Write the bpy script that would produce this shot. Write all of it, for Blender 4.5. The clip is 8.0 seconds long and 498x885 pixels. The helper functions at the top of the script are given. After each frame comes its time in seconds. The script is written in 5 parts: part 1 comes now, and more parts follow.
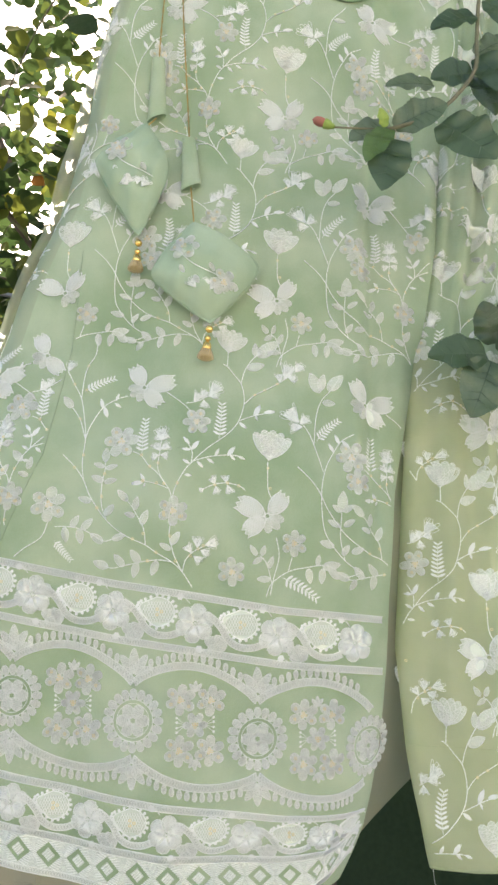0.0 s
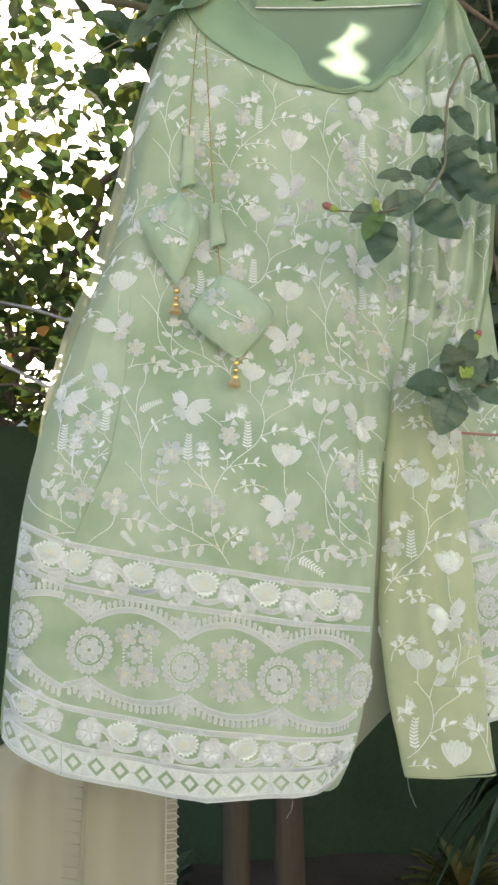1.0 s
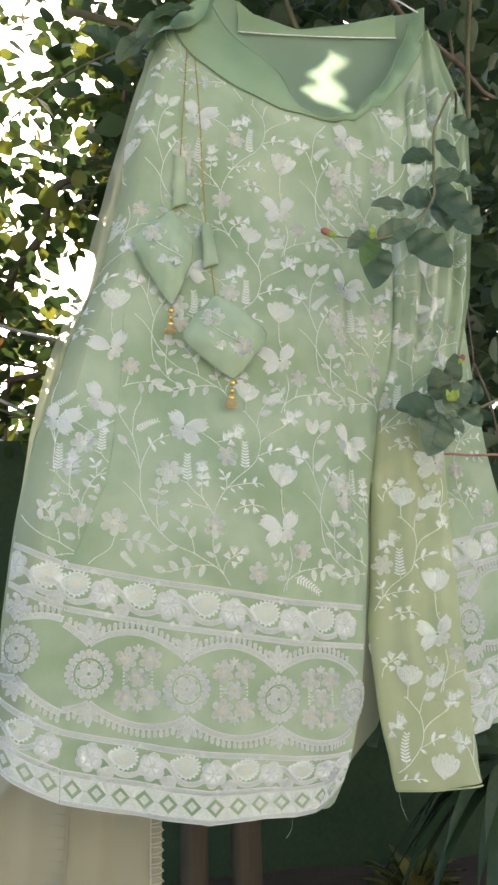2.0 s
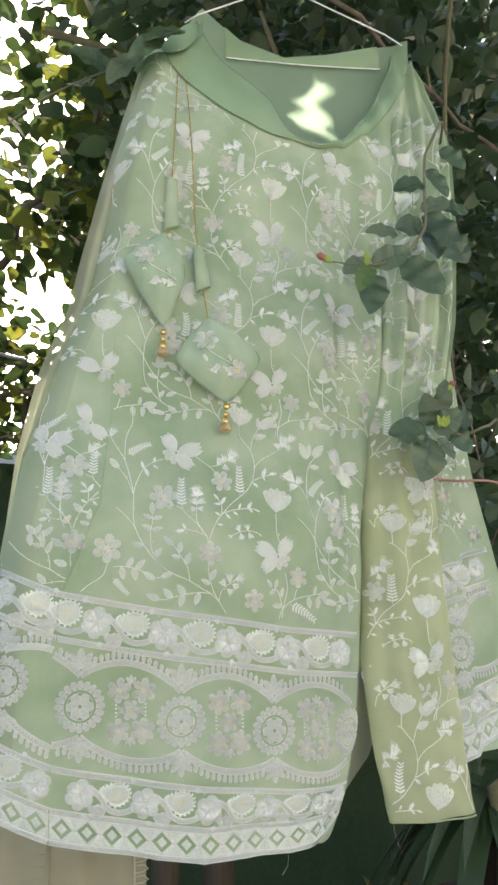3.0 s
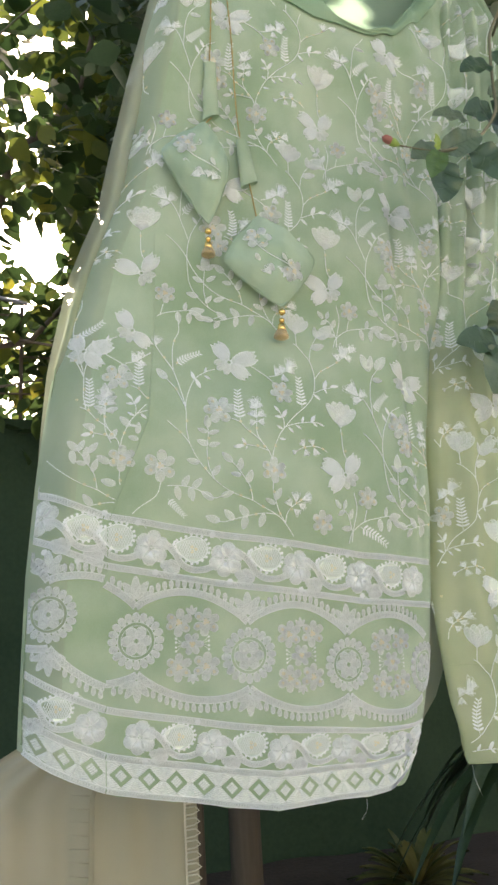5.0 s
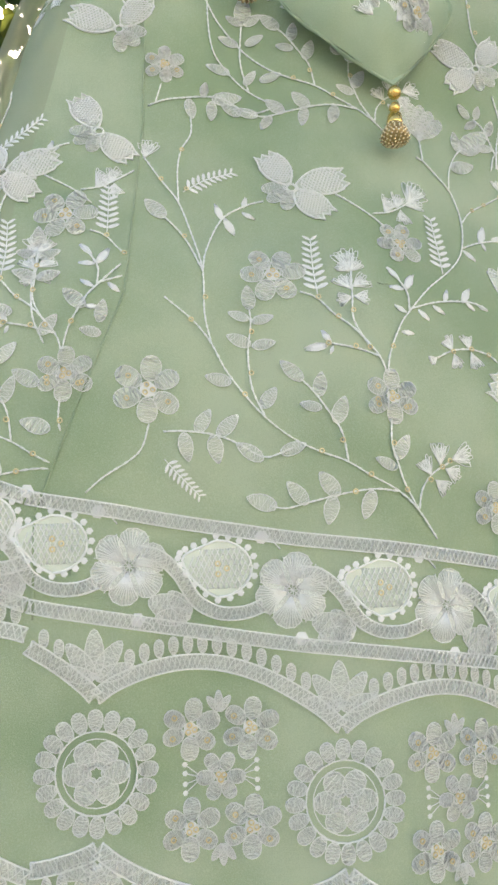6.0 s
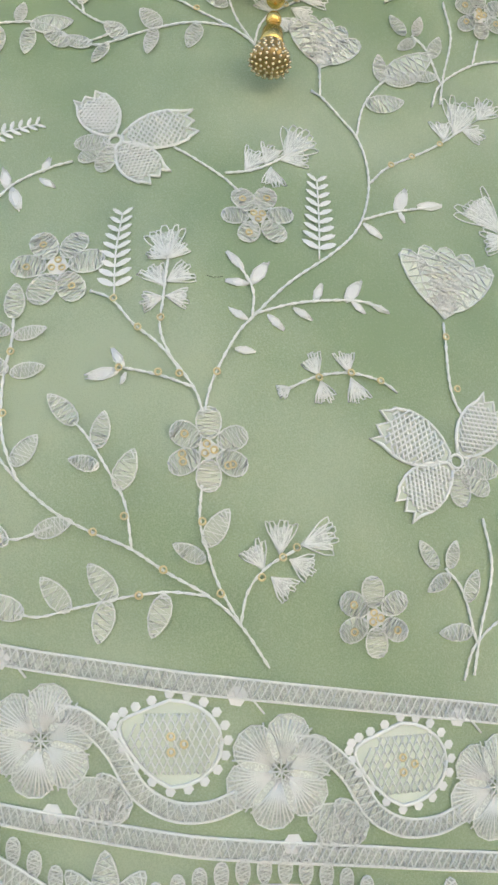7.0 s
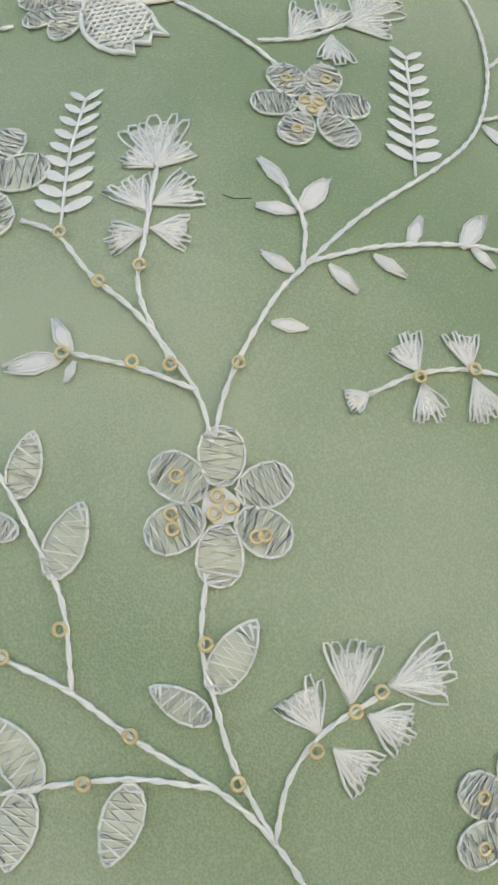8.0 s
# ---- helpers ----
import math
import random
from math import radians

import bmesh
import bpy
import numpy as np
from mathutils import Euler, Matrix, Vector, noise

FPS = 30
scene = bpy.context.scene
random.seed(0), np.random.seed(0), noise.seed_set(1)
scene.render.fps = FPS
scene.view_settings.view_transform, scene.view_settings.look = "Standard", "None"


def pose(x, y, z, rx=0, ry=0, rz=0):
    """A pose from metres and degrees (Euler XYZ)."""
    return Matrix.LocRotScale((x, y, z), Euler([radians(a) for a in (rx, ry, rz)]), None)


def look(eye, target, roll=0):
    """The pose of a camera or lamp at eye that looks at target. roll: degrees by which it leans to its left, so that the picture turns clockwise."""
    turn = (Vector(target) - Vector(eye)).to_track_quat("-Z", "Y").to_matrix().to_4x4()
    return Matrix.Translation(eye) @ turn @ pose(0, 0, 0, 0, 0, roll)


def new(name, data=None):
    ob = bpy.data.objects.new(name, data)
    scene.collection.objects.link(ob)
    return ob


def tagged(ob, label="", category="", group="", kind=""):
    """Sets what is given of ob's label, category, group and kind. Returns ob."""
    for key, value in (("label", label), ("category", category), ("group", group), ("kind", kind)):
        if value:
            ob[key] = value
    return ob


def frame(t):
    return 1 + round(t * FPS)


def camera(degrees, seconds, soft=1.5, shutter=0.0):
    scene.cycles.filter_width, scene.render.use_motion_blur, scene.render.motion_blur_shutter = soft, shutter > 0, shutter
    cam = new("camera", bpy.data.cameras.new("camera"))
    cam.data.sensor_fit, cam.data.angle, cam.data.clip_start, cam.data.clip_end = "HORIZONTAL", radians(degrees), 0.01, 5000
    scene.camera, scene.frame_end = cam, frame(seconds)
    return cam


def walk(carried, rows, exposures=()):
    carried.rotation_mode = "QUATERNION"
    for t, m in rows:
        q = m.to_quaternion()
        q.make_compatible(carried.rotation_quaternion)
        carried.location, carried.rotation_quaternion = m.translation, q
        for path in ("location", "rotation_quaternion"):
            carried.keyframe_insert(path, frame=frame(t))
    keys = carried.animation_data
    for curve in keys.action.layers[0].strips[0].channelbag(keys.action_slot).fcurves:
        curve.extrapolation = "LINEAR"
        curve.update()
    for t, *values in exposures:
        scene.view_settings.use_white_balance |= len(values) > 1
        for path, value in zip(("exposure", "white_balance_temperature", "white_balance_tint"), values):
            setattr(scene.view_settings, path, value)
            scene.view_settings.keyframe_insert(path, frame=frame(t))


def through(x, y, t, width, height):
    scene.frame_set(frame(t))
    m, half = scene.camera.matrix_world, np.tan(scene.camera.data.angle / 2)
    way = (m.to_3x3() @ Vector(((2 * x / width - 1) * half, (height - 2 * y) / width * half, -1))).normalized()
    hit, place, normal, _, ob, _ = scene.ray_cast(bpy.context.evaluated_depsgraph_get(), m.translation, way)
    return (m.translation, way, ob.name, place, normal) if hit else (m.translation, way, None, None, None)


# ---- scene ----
cam = camera(36.2, 8.0, soft=2.7)
METRES, EYE, TILT, LEAN, TURN = 1.75, 1.0, 13.0, 0.0, 0.0
ROWS = [
    (0.0, 0.0, 0.0, 0.0, 0.0, 0.0, -0.0),
    (0.5, -0.0388, -0.0885, -0.0075, -2.11, -1.03, -0.08),
    (1.0, -0.0738, -0.1523, 0.0193, -4.46, -0.78, -0.41),
    (2.5, -0.1629, -0.1413, 0.0259, -12.45, 0.87, -0.94),
    (3.0, -0.1754, -0.1312, 0.0265, -13.52, 2.02, -1.13),
    (3.5, -0.2023, -0.1348, 0.0258, -14.04, 3.95, -1.37),
    (4.0, -0.1993, -0.1503, 0.0255, -14.64, 4.1, -1.11),
    (4.5, -0.2033, -0.1301, -0.0006, -15.29, 2.22, -0.66),
    (5.0, -0.2218, -0.0445, -0.0253, -14.87, -0.0, -0.08),
    (6.5, -0.0971, 0.3328, -0.0487, -7.14, -2.08, 0.89),
    (7.0, -0.0518, 0.3377, -0.0356, -3.1, -2.97, 0.67),
    (7.5, -0.0337, 0.3967, -0.0278, 0.39, -3.46, -0.18),
    (8.0, -0.051, 0.4215, -0.0339, -1.68, -2.61, -0.28),
]
walk(cam, [(t, pose(0, 0, EYE, TILT, LEAN, TURN) @ pose(METRES * x, METRES * y, METRES * z, 90 + pitch, roll, yaw)) for t, x, y, z, yaw, pitch, roll in ROWS],
     exposures=[(0.0, 1.72, 6750, 19), (1.0, 1.68, 6750, 19), (2.5, 1.52, 6750, 19), (3.0, 1.57, 6750, 19), (4.0, 1.39, 6750, 19), (5.0, 1.52, 6750, 19), (6.5, 1.58, 6750, 19), (8.0, 1.28, 6750, 19)])

# ---------------------------------------------------------------- light
SUN_AZ, SUN_EL = radians(0), radians(30)
world = bpy.data.worlds.new("sky")
scene.world = world
world.use_nodes = True
_nt = world.node_tree
_sky = _nt.nodes.new("ShaderNodeTexSky")
_sky.sky_type, _sky.sun_disc = "NISHITA", False
_sky.sun_elevation, _sky.sun_rotation = SUN_EL, SUN_AZ
_sky.air_density, _sky.dust_density = 1.2, 3.0
_bg = _nt.nodes["Background"]
_bg.inputs["Strength"].default_value = 0.15
_nt.links.new(_sky.outputs[0], _bg.inputs["Color"])
_sun = new("sun", bpy.data.lights.new("sun", "SUN"))
_sun.data.energy, _sun.data.angle, _sun.data.color = 4.5, radians(0.5), (1.0, 0.93, 0.82)
_sundir = Vector((math.sin(SUN_AZ) * math.cos(SUN_EL), math.cos(SUN_AZ) * math.cos(SUN_EL), math.sin(SUN_EL)))
_sun.matrix_world = look(_sundir * 30, (0, 0, 0))


# ---------------------------------------------------------------- materials
def ramp(nt, fac, stops):
    n = nt.nodes.new("ShaderNodeValToRGB")
    while len(n.color_ramp.elements) < len(stops):
        n.color_ramp.elements.new(0.5)
    for e, (p, c) in zip(n.color_ramp.elements, stops):
        e.position, e.color = p, (*c, 1)
    nt.links.new(fac, n.inputs[0])
    return n.outputs[0]


def tex_noise(nt, scale, detail=4, stretch=None):
    n = nt.nodes.new("ShaderNodeTexNoise")
    n.inputs["Scale"].default_value, n.inputs["Detail"].default_value = scale, detail
    c = nt.nodes.new("ShaderNodeTexCoord")
    if stretch:
        m = nt.nodes.new("ShaderNodeMapping")
        m.inputs["Scale"].default_value = stretch
        nt.links.new(c.outputs["Object"], m.inputs[0])
        nt.links.new(m.outputs[0], n.inputs["Vector"])
    else:
        nt.links.new(c.outputs["Object"], n.inputs["Vector"])
    return n.outputs[0]


def surface(name, low, high, scale=8, rough=0.7, bump=0.3, fine=120, metal=0.0, through=0.0, clear=0.0, spec=0.3, rand=0.0, stretch=None, weave=0.0, sheen=0.0, lace=0.0):
    """A surface with two scales of colour change and fine relief; through: share of light that passes diffusely; clear: share that passes straight."""
    mat = bpy.data.materials.new(name)
    mat.use_nodes = True
    nt = mat.node_tree
    p = nt.nodes["Principled BSDF"]
    big, small = tex_noise(nt, scale, 3, stretch), tex_noise(nt, fine, 5, stretch)
    mix = nt.nodes.new("ShaderNodeMath")
    mix.operation = "MULTIPLY_ADD"
    mix.inputs[1].default_value = 0.35
    nt.links.new(small, mix.inputs[0])
    half = nt.nodes.new("ShaderNodeMath")
    half.operation = "MULTIPLY"
    half.inputs[1].default_value = 0.65
    nt.links.new(big, half.inputs[0])
    nt.links.new(half.outputs[0], mix.inputs[2])
    fac = mix.outputs[0]
    if rand:
        info, geo = nt.nodes.new("ShaderNodeObjectInfo"), nt.nodes.new("ShaderNodeNewGeometry")
        s = nt.nodes.new("ShaderNodeMath")
        s.operation = "ADD"
        nt.links.new(info.outputs["Random"], s.inputs[0])
        nt.links.new(geo.outputs["Random Per Island"], s.inputs[1])
        fr = nt.nodes.new("ShaderNodeMath")
        fr.operation = "FRACT"
        nt.links.new(s.outputs[0], fr.inputs[0])
        m2 = nt.nodes.new("ShaderNodeMix")
        m2.inputs[0].default_value = rand
        nt.links.new(fac, m2.inputs[2])
        nt.links.new(fr.outputs[0], m2.inputs[3])
        fac = m2.outputs[0]
    if isinstance(low[0], tuple):
        stops = low
    else:
        stops = ((0.3, low), (0.7, high))
    col = ramp(nt, fac, stops)
    nt.links.new(col, p.inputs["Base Color"])
    p.inputs["Roughness"].default_value, p.inputs["Metallic"].default_value = rough, metal
    p.inputs["Specular IOR Level"].default_value = spec
    p.inputs["Sheen Weight"].default_value = sheen
    height = small
    if weave:
        v = nt.nodes.new("ShaderNodeTexVoronoi")
        v.inputs["Scale"].default_value, v.inputs["Randomness"].default_value = weave, 1.0
        c = nt.nodes.new("ShaderNodeTexCoord")
        nt.links.new(c.outputs["Object"], v.inputs["Vector"])
        height = v.outputs["Distance"]
        mix.inputs[1].default_value = 0.22
        half.inputs[1].default_value = 0.78
        nt.links.new(height, mix.inputs[0])
    b = nt.nodes.new("ShaderNodeBump")
    b.inputs["Strength"].default_value, b.inputs["Distance"].default_value = bump, (0.0006 if weave else 0.3 / fine)
    nt.links.new(height, b.inputs["Height"])
    nt.links.new(b.outputs[0], p.inputs["Normal"])
    last = p.outputs[0]
    if through:
        tr = nt.nodes.new("ShaderNodeBsdfTranslucent")
        nt.links.new(col, tr.inputs[0])
        ms = nt.nodes.new("ShaderNodeMixShader")
        ms.inputs[0].default_value = through
        nt.links.new(last, ms.inputs[1])
        nt.links.new(tr.outputs[0], ms.inputs[2])
        last = ms.outputs[0]
    if clear:
        tp = nt.nodes.new("ShaderNodeBsdfTransparent")
        ms = nt.nodes.new("ShaderNodeMixShader")
        ms.inputs[0].default_value = clear
        if lace:
            gaps = nt.nodes.new("ShaderNodeTexNoise")
            gaps.inputs["Scale"].default_value, gaps.inputs["Detail"].default_value, gaps.inputs["Distortion"].default_value = lace, 1, 1.5
            where = nt.nodes.new("ShaderNodeTexCoord")
            nt.links.new(where.outputs["Object"], gaps.inputs["Vector"])
            span = nt.nodes.new("ShaderNodeMapRange")
            span.inputs["From Min"].default_value, span.inputs["From Max"].default_value = 0.44, 0.54
            span.inputs["To Min"].default_value, span.inputs["To Max"].default_value = clear * 0.45, clear * 1.55
            nt.links.new(gaps.outputs[0], span.inputs["Value"])
            nt.links.new(span.outputs[0], ms.inputs[0])
        nt.links.new(last, ms.inputs[1])
        nt.links.new(tp.outputs[0], ms.inputs[2])
        last = ms.outputs[0]
    nt.links.new(last, nt.nodes["Material Output"].inputs[0])
    return mat


# cloudy greens: soft fold shading put into colour, with lining showing through net
FABRIC = surface("fold_toned_lined_net", ((0.37, (0.32, 0.44, 0.25)), (0.63, (0.50, 0.605, 0.405))), None, 9, 0.75, 0.5, 400, through=0.3, weave=1500, sheen=0.2)
LINING = surface("plain_lining", (0.36, 0.53, 0.34), (0.44, 0.60, 0.41), 6, 0.6, 0.25, 300, through=0.65, sheen=0.15)
FACING = surface("neck_facing_cloth", (0.21, 0.32, 0.18), (0.28, 0.40, 0.24), 9, 0.65, 0.3, 300, through=0.12, weave=2000)
SHEER = surface("sheer_net", (0.46, 0.50, 0.33), (0.60, 0.60, 0.42), 6, 0.7, 0.4, 300, through=0.45, clear=0.45, weave=1500)
SIDE = surface("sheer_side_net", (0.40, 0.50, 0.31), (0.52, 0.60, 0.41), 9, 0.7, 0.4, 300, through=0.4, clear=0.12, weave=1500)
POUCH = surface("pouch_net", (0.27, 0.37, 0.23), (0.38, 0.48, 0.32), 14, 0.75, 0.5, 400, weave=1500)
# sheer single-layer net, with the yellow of backlight put into its colour
SLEEVE = surface("backlit_sleeve_net", (0.54, 0.62, 0.36), (0.68, 0.74, 0.46), 14, 0.7, 0.4, 300, through=0.4, clear=0.26, weave=1500)
THREAD = surface("white_thread", (0.84, 0.89, 0.80), (0.91, 0.94, 0.87), 40, 0.55, 0.4, 900, through=0.15, sheen=0.3)
NETFILL = surface("thread_net", (0.84, 0.94, 0.75), (0.90, 0.97, 0.82), 60, 0.7, 0.3, 900, through=0.1, clear=0.25)
BANDFILL = surface("close_thread_net", (0.81, 0.88, 0.76), (0.90, 0.94, 0.85), 80, 0.7, 0.5, 800, through=0.25, clear=0.2, lace=800)
DENSE = surface("satin_stitch", (0.80, 0.84, 0.77), (0.90, 0.92, 0.87), 90, 0.6, 0.5, 700, through=0.2)
GOLD = surface("gold_metal", (0.75, 0.48, 0.12), (0.9, 0.62, 0.2), 60, 0.25, 0.3, 600, metal=1.0)
SEQUIN = surface("gold_sequin", (0.80, 0.70, 0.36), (0.93, 0.85, 0.55), 90, 0.3, 0.1, 500, metal=0.25, through=0.3)
GRAIN = surface("pale_gold_grain", (0.6, 0.5, 0.28), (0.85, 0.75, 0.5), 60, 0.22, 0.2, 600, metal=1.0)
BELL = surface("dark_gold", (0.34, 0.24, 0.09), (0.5, 0.36, 0.15), 80, 0.4, 0.3, 600, metal=0.8)
CORD = surface("gold_cord", (0.36, 0.25, 0.07), (0.55, 0.40, 0.14), 200, 0.4, 0.6, 900, metal=0.6)
# the pale grey-green stop puts sky sheen and haze into the leaf colour
LEAF_DARK = surface("sheen_toned_leaf", ((0.2, (0.038, 0.072, 0.03)), (0.6, (0.075, 0.125, 0.055)), (0.95, (0.21, 0.25, 0.16))), None, 20, 0.36, 0.35, 130, through=0.3, spec=0.5, rand=0.5)
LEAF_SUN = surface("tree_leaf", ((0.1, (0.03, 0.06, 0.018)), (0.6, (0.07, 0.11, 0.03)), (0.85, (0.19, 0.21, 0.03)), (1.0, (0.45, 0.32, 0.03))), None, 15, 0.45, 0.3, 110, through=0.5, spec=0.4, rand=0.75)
LEAF_LIME = surface("croton_leaf", (0.10, 0.12, 0.03), (0.28, 0.25, 0.08), 25, 0.45, 0.3, 120, through=0.3, rand=0.4)
LEAF_YOUNG = surface("young_leaf", (0.07, 0.14, 0.03), (0.13, 0.21, 0.06), 20, 0.4, 0.35, 130, through=0.3, spec=0.5)
LEAF_DRY = surface("dry_leaf", (0.3, 0.1, 0.02), (0.5, 0.22, 0.05), 30, 0.7, 0.4, 150, through=0.4, rand=0.4)
BARK = surface("bark", (0.09, 0.07, 0.05), (0.2, 0.16, 0.12), 14, 0.9, 0.8, 90, stretch=(1, 1, 0.2))
TWIG = surface("green_twig", (0.10, 0.11, 0.06), (0.2, 0.18, 0.1), 30, 0.8, 0.5, 150)
BUD = surface("red_bud", (0.22, 0.07, 0.05), (0.34, 0.14, 0.09), 60, 0.5, 0.3, 200)
BUD_GREEN = surface("bud_cup", (0.16, 0.26, 0.04), (0.3, 0.4, 0.08), 60, 0.5, 0.3, 200)
SHEET = surface("green_sheet", (0.028, 0.050, 0.026), (0.050, 0.078, 0.042), 2, 0.9, 0.4, 60, spec=0.1)
POT = surface("dark_clay", (0.03, 0.022, 0.016), (0.06, 0.042, 0.03), 8, 0.9, 0.6, 90)
SOIL = surface("soil", (0.05, 0.035, 0.022), (0.12, 0.085, 0.055), 3, 0.95, 0.8, 60)
BEIGE = surface("beige_cloth", (0.42, 0.41, 0.28), (0.50, 0.48, 0.34), 5, 0.75, 0.4, 300, through=0.3, weave=1500)
LACE = surface("cream_lace", (0.6, 0.58, 0.45), (0.72, 0.7, 0.56), 30, 0.7, 0.5, 500, through=0.3)
WOOD = surface("weathered_post", (0.055, 0.045, 0.03), (0.11, 0.09, 0.06), 6, 0.85, 0.6, 80, stretch=(1, 1, 0.1))
BOUNCE_PAVING = surface("bounce_paving", (0.5, 0.46, 0.38), (0.64, 0.59, 0.5), 2, 0.9, 0.4, 50)
PLASTER = surface("pale_plaster", (0.58, 0.56, 0.51), (0.7, 0.68, 0.63), 1.5, 0.9, 0.3, 40)
STEEL = surface("grey_wire", (0.3, 0.3, 0.29), (0.5, 0.5, 0.48), 50, 0.45, 0.2, 300, metal=0.7)
HANGER_MAT = surface("white_plastic", (0.7, 0.72, 0.7), (0.8, 0.82, 0.8), 20, 0.4, 0.1, 300)


# ---------------------------------------------------------------- mesh helpers
class Geo:
    """Collects vertices, faces and material numbers for one mesh."""

    def __init__(self):
        self.v, self.f, self.m = [], [], []

    def tube(self, pts, r, n=4, mat=0, taper=1.0):
        pts = [Vector(p) for p in pts]
        if len(pts) < 2:
            return
        k, last, start = len(pts), None, len(self.v)
        for i, p in enumerate(pts):
            d = (pts[min(i + 1, k - 1)] - pts[max(i - 1, 0)])
            d = d.normalized() if d.length > 1e-9 else Vector((0, 0, 1))
            a = last - d * last.dot(d) if last else d.orthogonal()
            if a.length < 1e-6:
                a = d.orthogonal()
            a.normalize()
            last = a
            b = d.cross(a)
            rr = r * (1 + (taper - 1) * i / (k - 1))
            for j in range(n):
                w = 2 * math.pi * j / n
                self.v.append(p + (a * math.cos(w) + b * math.sin(w)) * rr)
        for i in range(k - 1):
            for j in range(n):
                a0, b0 = start + i * n + j, start + i * n + (j + 1) % n
                self.f.append((a0, b0, b0 + n, a0 + n))
                self.m.append(mat)
        self.f += [tuple(start + j for j in reversed(range(n))), tuple(start + (k - 1) * n + j for j in range(n))]
        self.m += [mat, mat]

    def fan(self, centre, rim, mat=0):
        s = len(self.v)
        self.v += [Vector(centre)] + [Vector(p) for p in rim]
        for i in range(len(rim)):
            self.f.append((s, s + 1 + i, s + 1 + (i + 1) % len(rim)))
            self.m.append(mat)

    def grid(self, fn, nu, nv, mat=0):
        s = len(self.v)
        for j in range(nv + 1):
            for i in range(nu + 1):
                self.v.append(Vector(fn(i / nu, j / nv)))
        for j in range(nv):
            for i in range(nu):
                a = s + j * (nu + 1) + i
                self.f.append((a, a + 1, a + nu + 2, a + nu + 1))
                self.m.append(mat)

    def lathe(self, profile, at, n=16, mat=0, axis=None):
        """profile: (radius, height) pairs, turned round z at a point, or round axis."""
        s = len(self.v)
        q = Vector((0, 0, 1)).rotation_difference(axis) if axis else None
        for r, h in profile:
            for j in range(n):
                w = 2 * math.pi * j / n
                p = Vector((r * math.cos(w), r * math.sin(w), h))
                self.v.append(Vector(at) + (q @ p if q else p))
        for i in range(len(profile) - 1):
            for j in range(n):
                a, b = s + i * n + j, s + i * n + (j + 1) % n
                self.f.append((a, b, b + n, a + n))
                self.m.append(mat)
        self.f += [tuple(s + j for j in reversed(range(n))), tuple(s + (len(profile) - 1) * n + j for j in range(n))]
        self.m += [mat, mat]

    def box(self, lo, hi, mat=0):
        s = len(self.v)
        self.v += [Vector((x, y, z)) for z in (lo[2], hi[2]) for y in (lo[1], hi[1]) for x in (lo[0], hi[0])]
        for f in ((0, 2, 3, 1), (4, 5, 7, 6), (0, 1, 5, 4), (2, 6, 7, 3), (0, 4, 6, 2), (1, 3, 7, 5)):
            self.f.append(tuple(s + i for i in f))
            self.m.append(mat)


def obj(name, geo, mats, parent=None, label="", smooth=True):
    me = bpy.data.meshes.new(name)
    me.from_pydata([tuple(v) for v in geo.v], [], geo.f)
    for m in mats if isinstance(mats, (list, tuple)) else [mats]:
        me.materials.append(m)
    me.polygons.foreach_set("material_index", geo.m)
    me.polygons.foreach_set("use_smooth", [smooth] * len(geo.f))
    me.update()
    ob = new(name, me)
    if parent:
        ob.parent = parent
    return tagged(ob, label)


def thing(name, label, category, group="", kind=""):
    return tagged(new(name), label, category, group, kind)


def curve(pts, step):
    """Catmull-Rom through 2D or 3D points, resampled."""
    pts = [Vector(p) for p in pts]
    if len(pts) < 3:
        n = max(1, int((pts[1] - pts[0]).length / step))
        return [pts[0].lerp(pts[1], i / n) for i in range(n + 1)]
    out, q = [], [2 * pts[0] - pts[1], *pts, 2 * pts[-1] - pts[-2]]
    for i in range(1, len(q) - 2):
        a, b, c, d = q[i - 1:i + 3]
        n = max(1, int((c - b).length / step))
        for k in range(n):
            t = k / n
            out.append(0.5 * (2 * b + (c - a) * t + (2 * a - 5 * b + 4 * c - d) * t * t + (3 * b - a - 3 * c + d) * t ** 3))
    return out + [pts[-1]]


def lerp_table(t, xs, ys):
    return float(np.interp(t, xs, ys))


def sstep(a, b, x):
    t = min(1, max(0, (x - a) / (b - a)))
    return t * t * (3 - 2 * t)


# ---------------------------------------------------------------- the kurta's cut
Z_DEPTH = (0.68, 0.78, 0.93, 1.0, 1.1, 1.2, 1.27, 1.37, 1.5, 1.73, 1.86, 1.95, 2.2, 2.35)
DEPTH = (0.95, 0.935, 0.922, 0.914, 0.903, 0.91, 0.936, 0.962, 0.968, 0.985, 0.965, 0.97, 1.02, 1.06)


def smooth_depth(z):
    return sum(lerp_table(z + o, Z_DEPTH, DEPTH) for o in (-0.02, 0, 0.02)) / 3


def left_edge(z):
    return lerp_table(z, (0.68, 0.83, 1.0, 1.14, 1.3, 1.45, 1.57, 1.77, 2.08, 2.2), (-0.428, -0.424, -0.416, -0.402, -0.38, -0.345, -0.298, -0.258, -0.195, -0.165))


def right_edge(z):
    return lerp_table(z, (0.66, 0.70, 0.73, 0.755, 0.79, 0.84, 0.885, 0.945, 1.02, 1.16, 1.33, 1.42, 1.6, 1.8, 2.0, 2.17, 2.35), (0.08, 0.11, 0.128, 0.14, 0.15, 0.161, 0.168, 0.175, 0.18, 0.195, 0.232, 0.252, 0.285, 0.315, 0.352, 0.415, 0.452))


